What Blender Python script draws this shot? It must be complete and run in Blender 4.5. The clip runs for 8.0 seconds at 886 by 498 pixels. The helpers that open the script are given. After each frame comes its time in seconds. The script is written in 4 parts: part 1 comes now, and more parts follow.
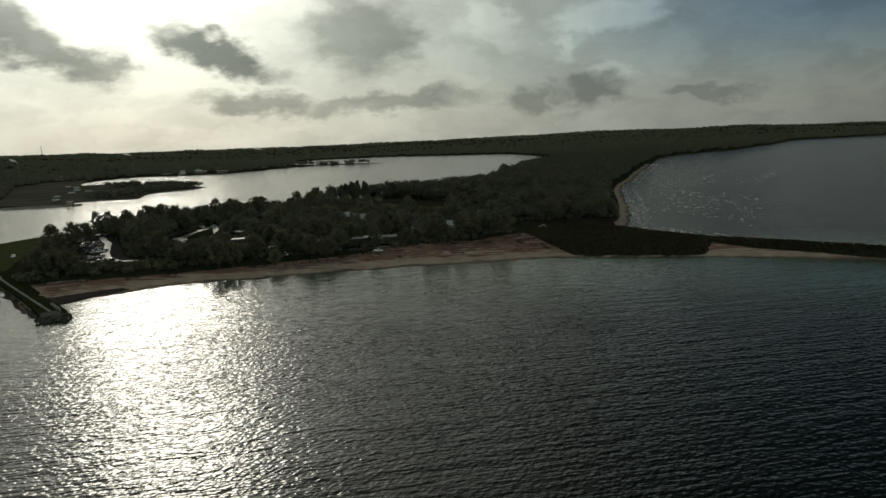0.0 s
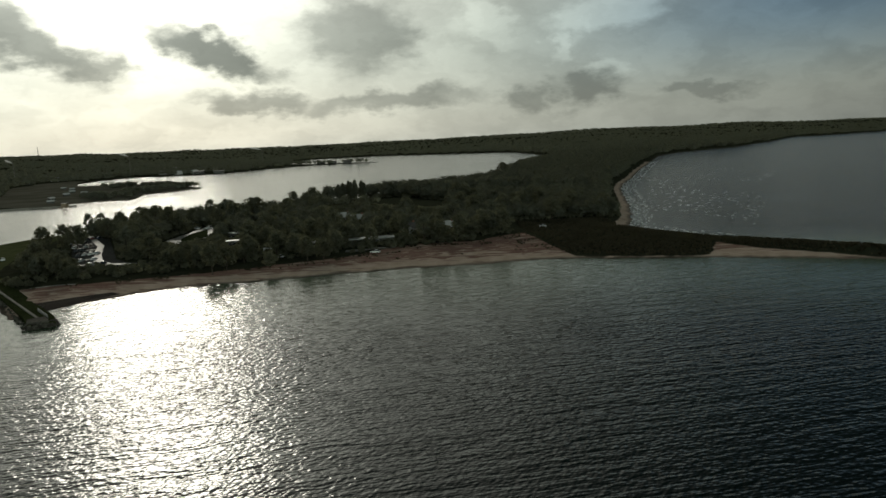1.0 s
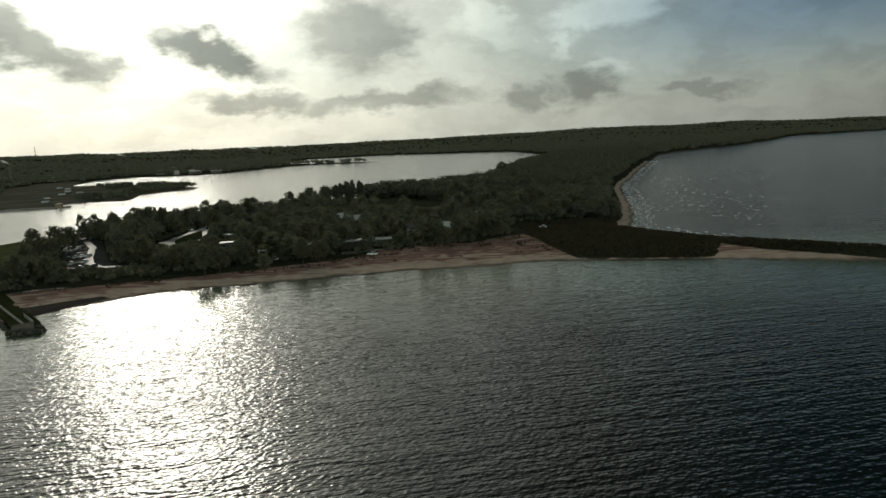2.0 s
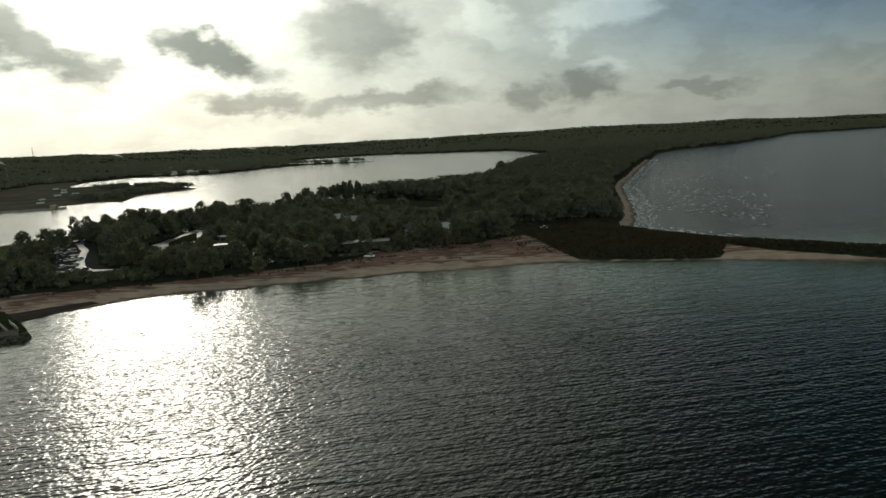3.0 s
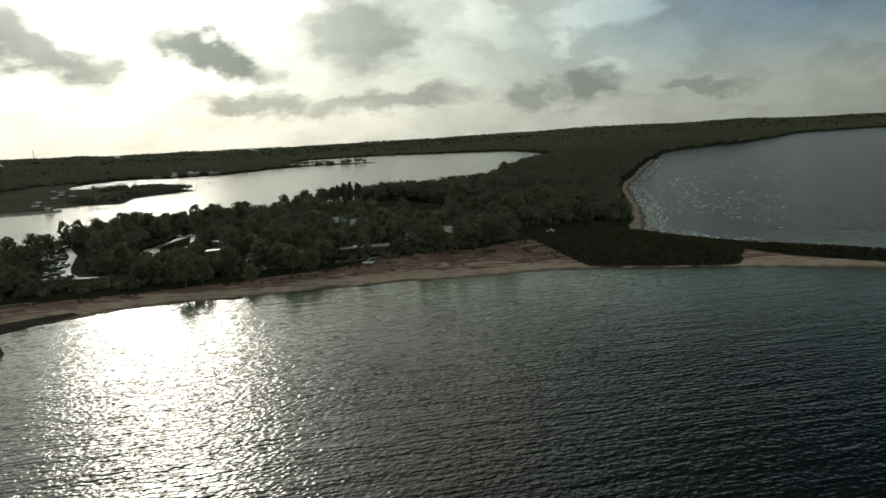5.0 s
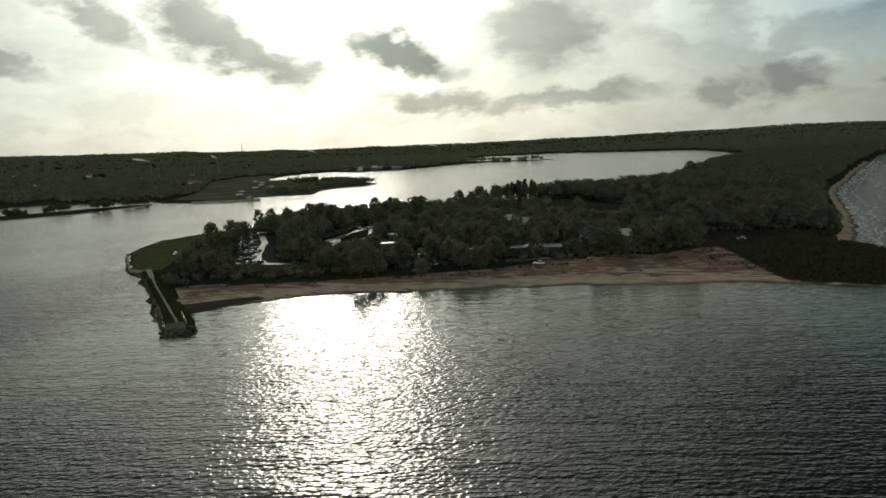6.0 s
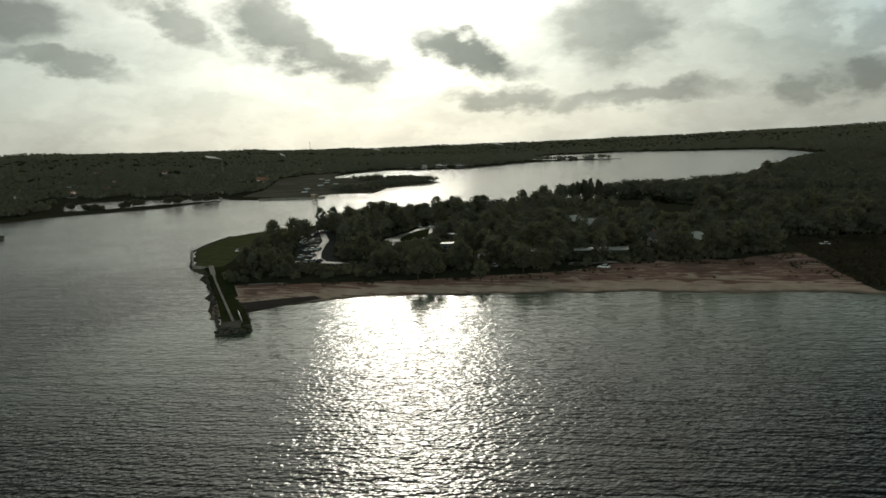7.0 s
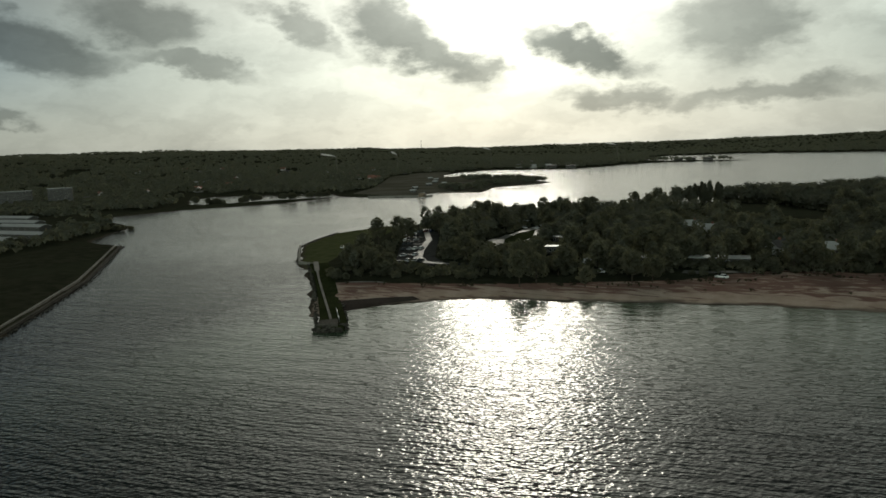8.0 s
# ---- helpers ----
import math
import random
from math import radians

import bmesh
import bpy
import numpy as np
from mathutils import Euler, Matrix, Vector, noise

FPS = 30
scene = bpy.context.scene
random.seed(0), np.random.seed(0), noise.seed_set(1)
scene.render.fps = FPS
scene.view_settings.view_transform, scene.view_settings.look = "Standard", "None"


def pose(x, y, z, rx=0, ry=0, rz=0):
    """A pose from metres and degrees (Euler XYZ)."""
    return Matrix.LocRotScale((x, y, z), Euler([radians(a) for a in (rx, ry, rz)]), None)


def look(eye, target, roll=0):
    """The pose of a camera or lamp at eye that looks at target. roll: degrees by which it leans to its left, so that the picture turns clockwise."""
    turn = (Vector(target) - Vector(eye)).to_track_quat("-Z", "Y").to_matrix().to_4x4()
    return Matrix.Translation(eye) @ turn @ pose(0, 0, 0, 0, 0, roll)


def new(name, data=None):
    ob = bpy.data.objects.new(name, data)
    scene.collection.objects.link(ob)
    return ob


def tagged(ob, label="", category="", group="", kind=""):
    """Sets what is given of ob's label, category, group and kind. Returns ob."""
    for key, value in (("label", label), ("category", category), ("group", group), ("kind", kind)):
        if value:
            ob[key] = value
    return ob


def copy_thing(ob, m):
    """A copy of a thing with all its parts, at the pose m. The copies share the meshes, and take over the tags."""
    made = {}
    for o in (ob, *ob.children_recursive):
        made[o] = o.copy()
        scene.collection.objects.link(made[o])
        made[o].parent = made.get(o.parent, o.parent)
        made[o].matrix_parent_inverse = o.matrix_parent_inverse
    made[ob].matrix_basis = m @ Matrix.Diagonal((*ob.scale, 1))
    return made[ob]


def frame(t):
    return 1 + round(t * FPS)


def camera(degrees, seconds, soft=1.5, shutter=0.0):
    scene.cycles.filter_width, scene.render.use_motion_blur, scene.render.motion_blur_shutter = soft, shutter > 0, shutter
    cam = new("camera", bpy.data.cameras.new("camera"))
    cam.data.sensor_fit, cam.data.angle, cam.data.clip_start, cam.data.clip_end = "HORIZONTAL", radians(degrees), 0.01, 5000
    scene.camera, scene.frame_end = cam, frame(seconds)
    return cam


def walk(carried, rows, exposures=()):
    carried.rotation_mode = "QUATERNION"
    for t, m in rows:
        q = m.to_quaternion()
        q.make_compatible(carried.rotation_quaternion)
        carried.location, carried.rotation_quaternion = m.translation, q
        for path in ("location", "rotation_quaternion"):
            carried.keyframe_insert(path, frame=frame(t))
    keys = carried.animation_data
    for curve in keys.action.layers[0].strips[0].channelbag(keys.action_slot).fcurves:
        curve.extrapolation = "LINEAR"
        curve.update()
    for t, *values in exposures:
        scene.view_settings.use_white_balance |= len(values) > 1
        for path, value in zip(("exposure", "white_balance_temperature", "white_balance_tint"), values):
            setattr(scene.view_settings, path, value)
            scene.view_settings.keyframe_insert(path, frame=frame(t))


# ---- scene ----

cam = camera(64.6, 8.0, soft=1.6)
PATH = [
    (0, (-9.145, -41.786, 49.525), (-9.198, -39.811, 49.216), -2.7),
    (0.5, (-9.231, -38.595, 49.546), (-9.281, -36.62, 49.236), -2.8),
    (1, (-9.263, -35.36, 49.558), (-9.312, -33.385, 49.245), -3.0),
    (1.5, (-9.255, -32.078, 49.56), (-9.302, -30.104, 49.246), -3.0),
    (3, (-9.123, -21.945, 49.509), (-9.167, -19.971, 49.192), -3.3),
    (3.5, (-9.089, -18.467, 49.473), (-9.133, -16.493, 49.155), -3.3),
    (4, (-9.083, -14.938, 49.427), (-9.127, -12.964, 49.108), -3.4),
    (4.2, (-9.092, -13.511, 49.407), (-9.135, -11.537, 49.088), -3.4),
    (5, (-9.212, -7.718, 49.308), (-9.263, -5.744, 48.993), -3.5),
    (5.1, (-9.238, -6.984, 49.294), (-9.307, -5.01, 48.98), -3.5),
    (5.2, (-9.267, -6.248, 49.28), (-9.384, -4.276, 48.966), -3.5),
    (5.3, (-9.299, -5.509, 49.265), (-9.491, -3.543, 48.951), -3.5),
    (5.4, (-9.334, -4.769, 49.25), (-9.62, -2.813, 48.942), -3.3),
    (5.5, (-9.373, -4.026, 49.235), (-9.748, -2.084, 48.933), -3.2),
    (5.6, (-9.415, -3.28, 49.219), (-9.876, -1.358, 48.918), -3.1),
    (5.7, (-9.46, -2.533, 49.203), (-9.972, -0.623, 48.903), -3.1),
    (5.8, (-9.509, -1.783, 49.186), (-10.039, 0.122, 48.887), -3.1),
    (6, (-9.617, -0.277, 49.151), (-10.152, 1.627, 48.855), -3.0),
    (6.5, (-9.959, 3.53, 49.059), (-10.492, 5.434, 48.76), -3.0),
    (6.7, (-10.126, 5.069, 49.019), (-10.664, 6.972, 48.723), -3.0),
    (6.8, (-10.216, 5.842, 48.999), (-10.789, 7.735, 48.705), -2.9),
    (6.9, (-10.311, 6.617, 48.978), (-10.948, 8.49, 48.686), -2.9),
    (7, (-10.411, 7.395, 48.957), (-11.119, 9.243, 48.666), -2.9),
    (7.1, (-10.516, 8.175, 48.935), (-11.286, 9.999, 48.647), -2.8),
    (7.2, (-10.626, 8.958, 48.913), (-11.455, 10.755, 48.627), -2.8),
    (7.3, (-10.741, 9.743, 48.891), (-11.624, 11.515, 48.607), -2.7),
    (7.4, (-10.862, 10.53, 48.868), (-11.788, 12.281, 48.587), -2.6),
    (7.5, (-10.987, 11.32, 48.845), (-11.935, 13.06, 48.566), -2.5),
    (7.6, (-11.119, 12.113, 48.822), (-12.083, 13.843, 48.543), -2.5),
    (7.7, (-11.256, 12.908, 48.798), (-12.23, 14.632, 48.519), -2.5),
    (8, (-11.702, 15.307, 48.724), (-12.687, 17.025, 48.445), -2.5),
]
walk(cam, [(t, look(eye, target, roll)) for t, eye, target, roll in PATH],
     exposures=[(0.0, -0.40), (1.5, -0.05), (3.5, 0.1), (5.5, 0.17), (7.0, 0.0), (8.0, -0.11)])

# ---------------------------------------------------------------- light
SUN_BEARING, SUN_HEIGHT = -24.4, 19.5      # degrees clockwise from +y, degrees above the horizon
sun_way = Vector((math.sin(radians(SUN_BEARING)) * math.cos(radians(SUN_HEIGHT)),
                  math.cos(radians(SUN_BEARING)) * math.cos(radians(SUN_HEIGHT)), math.sin(radians(SUN_HEIGHT))))
sun = new("sun", bpy.data.lights.new("sun", "SUN"))
sun.data.energy, sun.data.angle, sun.data.color = 0.68, radians(12.0), (1.0, 0.94, 0.80)
sun.matrix_world = look(sun_way * 900, (0, 0, 0))

world = bpy.data.worlds.new("sky")
scene.world = world
world.use_nodes = True


def node(tree, kind, **sets):
    n = tree.nodes.new(kind)
    for key, value in sets.items():
        if key == "inputs":
            for k, v in value.items():
                if isinstance(v, bpy.types.NodeSocket):
                    tree.links.new(v, n.inputs[k])
                else:
                    n.inputs[k].default_value = v
        else:
            setattr(n, key, value)
    return n


def maths(tree, op, a, b=0.0, c=0.0):
    return node(tree, "ShaderNodeMath", operation=op, inputs={0: a, 1: b, 2: c}).outputs[0]


def ramp(tree, value, lo, hi, a=0.0, b=1.0, kind="SMOOTHSTEP"):
    return node(tree, "ShaderNodeMapRange", interpolation_type=kind,
                inputs={"Value": value, "From Min": lo, "From Max": hi, "To Min": a, "To Max": b}).outputs["Result"]


def mixed(tree, fac, a, b, blend="MIX"):
    n = tree.nodes.new("ShaderNodeMix")
    n.data_type, n.blend_type, n.clamp_factor = "RGBA", blend, True
    for k, v in ((0, fac), (6, a), (7, b)):
        if isinstance(v, bpy.types.NodeSocket):
            tree.links.new(v, n.inputs[k])
        else:
            n.inputs[k].default_value = v if k == 0 else (*v, 1.0)[:4]
    return n.outputs[2]


def noise_of(tree, vector, scale, detail=4.0, rough=0.55, distortion=0.0):
    return node(tree, "ShaderNodeTexNoise", inputs={"Vector": vector, "Scale": scale, "Detail": detail,
                "Roughness": rough, "Distortion": distortion}).outputs["Fac"]


def make_sky():
    t = world.node_tree
    t.nodes.clear()
    way = node(t, "ShaderNodeTexCoord").outputs["Generated"]
    sep = node(t, "ShaderNodeSeparateXYZ", inputs={0: way}).outputs
    height = maths(t, "MULTIPLY", maths(t, "ARCSINE", sep["Z"]), 57.2958)
    bearing = maths(t, "MULTIPLY", maths(t, "ARCTAN2", sep["X"], sep["Y"]), 57.2958)
    flat = node(t, "ShaderNodeCombineXYZ", inputs={0: bearing, 1: height, 2: 0.0}).outputs[0]
    # ragged cloud edges: the plane of bearing and height is pushed about by noise at two sizes
    wobble = node(t, "ShaderNodeTexNoise", inputs={"Vector": node(t, "ShaderNodeMapping", vector_type="POINT",
                  inputs={"Vector": flat, "Scale": (0.3, 0.55, 1.0)}).outputs[0], "Scale": 1.0, "Detail": 5.0, "Roughness": 0.58}).outputs["Color"]
    push = node(t, "ShaderNodeVectorMath", operation="MULTIPLY_ADD", inputs={0: wobble, 1: (7.5, 4.2, 0.0), 2: (-3.75, -2.1, 0.0)}).outputs[0]
    bent = node(t, "ShaderNodeVectorMath", operation="ADD", inputs={0: flat, 1: push}).outputs[0]
    total = None

    def cloud(at, up, wide, tall, lean, dark):
        nonlocal total
        m = node(t, "ShaderNodeMapping", vector_type="TEXTURE", inputs={"Vector": bent, "Location": (at, up, 0.0),
                 "Rotation": (0.0, 0.0, radians(lean)), "Scale": (wide, tall, 1.0)}).outputs[0]
        far = node(t, "ShaderNodeVectorMath", operation="LENGTH", inputs={0: m}).outputs["Value"]
        mask = ramp(t, far, 0.45, 1.3, dark, 0.0)
        total = mask if total is None else maths(t, "MAXIMUM", total, mask)

    cloud(-17.8, 7.1, 5.4, 1.4, -17, 0.95)
    cloud(-7.2, 8.3, 5.0, 2.9, 0, 0.66)
    cloud(-33.2, 9.6, 4.2, 2.5, -22, 0.85)
    cloud(-30.4, 7.6, 6.2, 1.7, -18, 0.85)
    cloud(-26.6, 6.4, 2.8, 1.1, -10, 0.7)
    cloud(-40.3, 9.7, 3.4, 1.3, -26, 0.6)
    cloud(-51.7, 10.2, 4.6, 1.9, -10, 0.66)
    cloud(-58.7, 8.3, 6.0, 1.8, -8, 0.7)
    cloud(-48.6, 7.2, 5.0, 1.0, -10, 0.55)
    cloud(-15.4, 3.5, 4.8, 1.1, -5, 0.62)
    cloud(-5.8, 3.1, 8.0, 1.0, 2, 0.55)
    cloud(6.1, 2.9, 3.2, 1.3, 0, 0.55)
    cloud(10.5, 3.1, 3.0, 1.5, 8, 0.55)
    cloud(19.0, 2.8, 3.8, 0.6, -4, 0.42)
    shaded, total = total, None
    cloud(12.4, 8.9, 4.2, 1.5, 4, 0.9)
    cloud(8.2, 6.6, 1.2, 1.6, 10, 0.6)
    cloud(11.8, 4.6, 1.6, 1.0, 0, 0.5)
    cloud(3.0, 8.5, 3.0, 1.6, -20, 0.4)
    lit, total = total, shaded
    cloud(-61.5, 3.2, 2.0, 0.6, 0, 0.5)
    # the rest of the sky carries broken cloud of the same kind, thin streaks below
    streak = noise_of(t, node(t, "ShaderNodeMapping", inputs={"Vector": flat, "Scale": (0.05, 0.22, 1.0)}).outputs[0], 1.0, 6.0, 0.6)
    total = maths(t, "MAXIMUM", total, ramp(t, streak, 0.5, 0.8, 0.0, 0.24))
    high = noise_of(t, node(t, "ShaderNodeMapping", inputs={"Vector": way, "Scale": (3.0, 3.0, 6.0)}).outputs[0], 1.0, 5.0, 0.55)
    above = ramp(t, height, 11.0, 22.0)
    total = maths(t, "MAXIMUM", total, maths(t, "MULTIPLY", ramp(t, high, 0.42, 0.7, 0.0, 0.5), above))

    near_sun = node(t, "ShaderNodeVectorMath", operation="DOT_PRODUCT", inputs={0: way, 1: tuple(sun_way)}).outputs["Value"]
    gap = maths(t, "MULTIPLY", maths(t, "ARCCOSINE", near_sun), 57.2958)
    square = maths(t, "MULTIPLY", gap, gap)
    core = maths(t, "POWER", 2.71828, maths(t, "MULTIPLY", square, -1.0 / (2 * 17.0 ** 2)))
    wide = maths(t, "POWER", 2.71828, maths(t, "MULTIPLY", square, -1.0 / (2 * 45.0 ** 2)))
    thin = ramp(t, height, 1.0, 22.0, 1.0, 0.06)
    low = maths(t, "MULTIPLY", maths(t, "MULTIPLY_ADD", wide, 0.48, 0.05), thin)
    glow = maths(t, "MULTIPLY_ADD", core, 0.10, low)
    # the bright aureole that thin cloud spreads round the sun
    ring = maths(t, "POWER", 2.71828, maths(t, "MULTIPLY", square, -1.0 / (2 * 5.2 ** 2)))
    spread = maths(t, "POWER", 2.71828, maths(t, "MULTIPLY", square, -1.0 / (2 * 16.0 ** 2)))
    ring = maths(t, "MULTIPLY_ADD", ring, 3.9, maths(t, "MULTIPLY", maths(t, "MULTIPLY", spread, 1.1), ramp(t, height, 0.0, 12.0, 0.5, 1.0)))
    # brighter sky opposite the sun, added out of view as fill light on the land
    glow = maths(t, "ADD", glow, ramp(t, gap, 90.0, 150.0, 0.0, 1.8))
    veil = mixed(t, ramp(t, height, 0.0, 9.0), (0.87, 0.95, 0.84), (0.82, 0.985, 0.86))
    open_sky = maths(t, "MULTIPLY", maths(t, "MULTIPLY", ramp(t, gap, 26.0, 52.0), ramp(t, gap, 72.0, 100.0, 1.0, 0.0)), ramp(t, height, 2.0, 9.0))
    veil = mixed(t, open_sky, veil, (0.44, 0.73, 0.95))
    nishita = node(t, "ShaderNodeTexSky", sky_type="NISHITA", sun_disc=False, sun_elevation=radians(SUN_HEIGHT),
                   sun_rotation=radians(SUN_BEARING), altitude=50.0, air_density=1.0, dust_density=2.0, ozone_density=1.0).outputs[0]
    clear = node(t, "ShaderNodeVectorMath", operation="SCALE", inputs={0: nishita, "Scale": 0.006}).outputs[0]
    haze = node(t, "ShaderNodeVectorMath", operation="SCALE", inputs={0: veil, "Scale": glow}).outputs[0]
    both = node(t, "ShaderNodeVectorMath", operation="ADD", inputs={0: clear, 1: haze}).outputs[0]
    halo = node(t, "ShaderNodeVectorMath", operation="SCALE", inputs={0: (0.98, 0.98, 0.86), "Scale": ring}).outputs[0]
    both = node(t, "ShaderNodeVectorMath", operation="ADD", inputs={0: both, 1: halo}).outputs[0]
    mottle = noise_of(t, node(t, "ShaderNodeMapping", inputs={"Vector": bent, "Scale": (0.14, 0.3, 1.0)}).outputs[0], 1.0, 4.0, 0.55)
    both = node(t, "ShaderNodeVectorMath", operation="SCALE", inputs={0: both, "Scale": ramp(t, mottle, 0.3, 0.7, 0.86, 1.1)}).outputs[0]
    both = node(t, "ShaderNodeVectorMath", operation="SCALE", inputs={0: both, "Scale": maths(t, "MULTIPLY_ADD", lit, 0.55, 1.0)}).outputs[0]
    shade = node(t, "ShaderNodeVectorMath", operation="MULTIPLY", inputs={0: both, 1: (0.19, 0.205, 0.21)}).outputs[0]
    colour = mixed(t, total, both, shade)
    back = node(t, "ShaderNodeBackground", inputs={"Color": colour, "Strength": 1.0})
    out = node(t, "ShaderNodeOutputWorld")
    t.links.new(back.outputs[0], out.inputs["Surface"])


make_sky()


# ---------------------------------------------------------------- materials
def material(name, colour, rough=0.8, grain=0.25, size=1.0, bump=0.0, metal=0.0, spec=0.5, tone=None, random_tone=0.0):
    """Mottled at a grain size and at eight times it; tone is the colour of its stains."""
    m = bpy.data.materials.new(name)
    m.use_nodes = True
    t = m.node_tree
    b = t.nodes["Principled BSDF"]
    at = node(t, "ShaderNodeTexCoord").outputs["Object"]
    fine = noise_of(t, at, 1.0 / size, 6.0, 0.65)
    broad = noise_of(t, at, 0.125 / size, 3.0, 0.5)
    tone = tone or tuple(c * 0.55 for c in colour)
    light = tuple(min(1.0, c * (1 + grain)) for c in colour)
    c = mixed(t, ramp(t, fine, 0.3, 0.7), tuple(c * (1 - grain) for c in colour), light)
    c = mixed(t, ramp(t, broad, 0.45, 0.75, 0.0, 0.75), c, tone)
    if random_tone:
        r = node(t, "ShaderNodeObjectInfo").outputs["Random"]
        c = mixed(t, 1.0, c, mixed(t, r, (1 - random_tone,) * 3, (1 + random_tone,) * 3), "MULTIPLY")
    t.links.new(c, b.inputs["Base Color"])
    b.inputs["Roughness"].default_value, b.inputs["Metallic"].default_value = rough, metal
    b.inputs["Specular IOR Level"].default_value = spec
    if bump:
        n = node(t, "ShaderNodeBump", inputs={"Height": fine, "Strength": 0.6, "Distance": bump})
        t.links.new(n.outputs[0], b.inputs["Normal"])
    return m


def make_water():
    m = bpy.data.materials.new("sea_water")
    m.use_nodes = True
    t = m.node_tree
    b = t.nodes["Principled BSDF"]
    at = node(t, "ShaderNodeTexCoord").outputs["Object"]
    b.inputs["Roughness"].default_value = 0.10
    b.inputs["IOR"].default_value = 1.33
    patch = noise_of(t, at, 0.012, 4.0, 0.6)
    shallow = node(t, "ShaderNodeAttribute", attribute_name="shallow").outputs["Fac"]
    deep = mixed(t, patch, (0.002, 0.005, 0.004), (0.005, 0.010, 0.007))
    t.links.new(mixed(t, shallow, deep, (0.076, 0.105, 0.068)), b.inputs["Base Color"])

    def waves(turn, long, wide, detail, rough=0.55):
        v = node(t, "ShaderNodeMapping", vector_type="TEXTURE", inputs={"Vector": at, "Rotation": (0, 0, radians(turn)),
                 "Scale": (long, wide, 1.0)}).outputs[0]
        return noise_of(t, v, 1.0, detail, rough)

    # long low swell, the wind's chop across it, cross seas and ripples
    gust = ramp(t, noise_of(t, at, 0.02, 3.0, 0.5), 0.3, 0.7, 0.75, 1.15)
    chop = maths(t, "MULTIPLY", waves(12.0, 3.6, 1.0, 1.5), 0.285)
    cross = maths(t, "MULTIPLY_ADD", waves(58.0, 1.7, 1.0, 1.0), 0.18, maths(t, "MULTIPLY", waves(-38.0, 1.3, 0.85, 0.5), 0.10))
    chop = maths(t, "MULTIPLY_ADD", cross, maths(t, "MULTIPLY_ADD", shallow, -0.75, 1.0), chop)
    height = maths(t, "MULTIPLY", chop, gust)
    height = maths(t, "MULTIPLY_ADD", waves(10.0, 24.0, 5.0, 2.0), 0.36, height)
    height = maths(t, "MULTIPLY_ADD", waves(8.0, 70.0, 3.0, 1.0), 0.17, height)
    calm = node(t, "ShaderNodeAttribute", attribute_name="shelter").outputs["Fac"]
    height = maths(t, "MULTIPLY", height, maths(t, "MULTIPLY_ADD", calm, -0.42, 1.0))
    n = node(t, "ShaderNodeBump", inputs={"Height": height, "Strength": 1.0, "Distance": 1.0})
    t.links.new(n.outputs[0], b.inputs["Normal"])
    return m


def make_ground():
    """Forest floor, sand and mown grass, by what the ground is made of at each place."""
    m = bpy.data.materials.new("ground_cover")
    m.use_nodes = True
    t = m.node_tree
    b = t.nodes["Principled BSDF"]
    at = node(t, "ShaderNodeTexCoord").outputs["Object"]
    fine, mid, broad = noise_of(t, at, 1.6, 5.0, 0.65), noise_of(t, at, 0.18, 5.0, 0.6), noise_of(t, at, 0.02, 3.0, 0.5)
    floor = mixed(t, ramp(t, mid, 0.3, 0.7), (0.024, 0.026, 0.017), (0.040, 0.040, 0.027))
    floor = mixed(t, ramp(t, broad, 0.45, 0.65, 0.0, 0.7), floor, (0.034, 0.038, 0.024))
    sand = mixed(t, ramp(t, mid, 0.35, 0.65), (0.30, 0.23, 0.185), (0.44, 0.35, 0.29))
    sand = mixed(t, ramp(t, fine, 0.3, 0.75), sand, (0.36, 0.275, 0.225))
    # lines of dry wrack and creeping dune plants, denser towards the back of the beach
    wrack = noise_of(t, node(t, "ShaderNodeMapping", inputs={"Vector": at, "Rotation": (0, 0, radians(-14)), "Scale": (0.045, 0.30, 1)}).outputs[0], 1.0, 5.0, 0.6, 1.2)
    inland = node(t, "ShaderNodeAttribute", attribute_name="inland").outputs["Fac"]
    cover = maths(t, "MULTIPLY_ADD", inland, 0.18, wrack)
    sand = mixed(t, ramp(t, cover, 0.54, 0.68, 0.0, 0.8), sand, (0.125, 0.062, 0.052))
    lawn = mixed(t, ramp(t, mid, 0.3, 0.7), (0.058, 0.066, 0.030), (0.084, 0.090, 0.044))
    field = mixed(t, ramp(t, broad, 0.4, 0.6), (0.085, 0.080, 0.062), (0.115, 0.108, 0.086))
    on_field = node(t, "ShaderNodeAttribute", attribute_name="field").outputs["Fac"]
    edge = maths(t, "MULTIPLY_ADD", mid, 0.8, -0.4)
    on_sand = node(t, "ShaderNodeAttribute", attribute_name="sand").outputs["Fac"]
    on_lawn = node(t, "ShaderNodeAttribute", attribute_name="lawn").outputs["Fac"]
    c = mixed(t, ramp(t, maths(t, "ADD", on_field, edge), 0.4, 0.6), floor, field)
    c = mixed(t, ramp(t, maths(t, "ADD", on_lawn, edge), 0.4, 0.6), c, lawn)
    c = mixed(t, ramp(t, maths(t, "ADD", on_sand, edge), 0.4, 0.6), c, sand)
    level = maths(t, "MULTIPLY_ADD", mid, 0.5, node(t, "ShaderNodeSeparateXYZ", inputs={0: at}).outputs["Z"])
    c = mixed(t, ramp(t, level, 0.35, 0.75, 0.75, 0.0), c, (0.07, 0.058, 0.048))
    t.links.new(c, b.inputs["Base Color"])
    b.inputs["Roughness"].default_value = 0.95
    b.inputs["Specular IOR Level"].default_value = 0.0
    n = node(t, "ShaderNodeBump", inputs={"Height": maths(t, "ADD", mid, fine), "Strength": 0.6, "Distance": 0.5})
    t.links.new(n.outputs[0], b.inputs["Normal"])
    return m


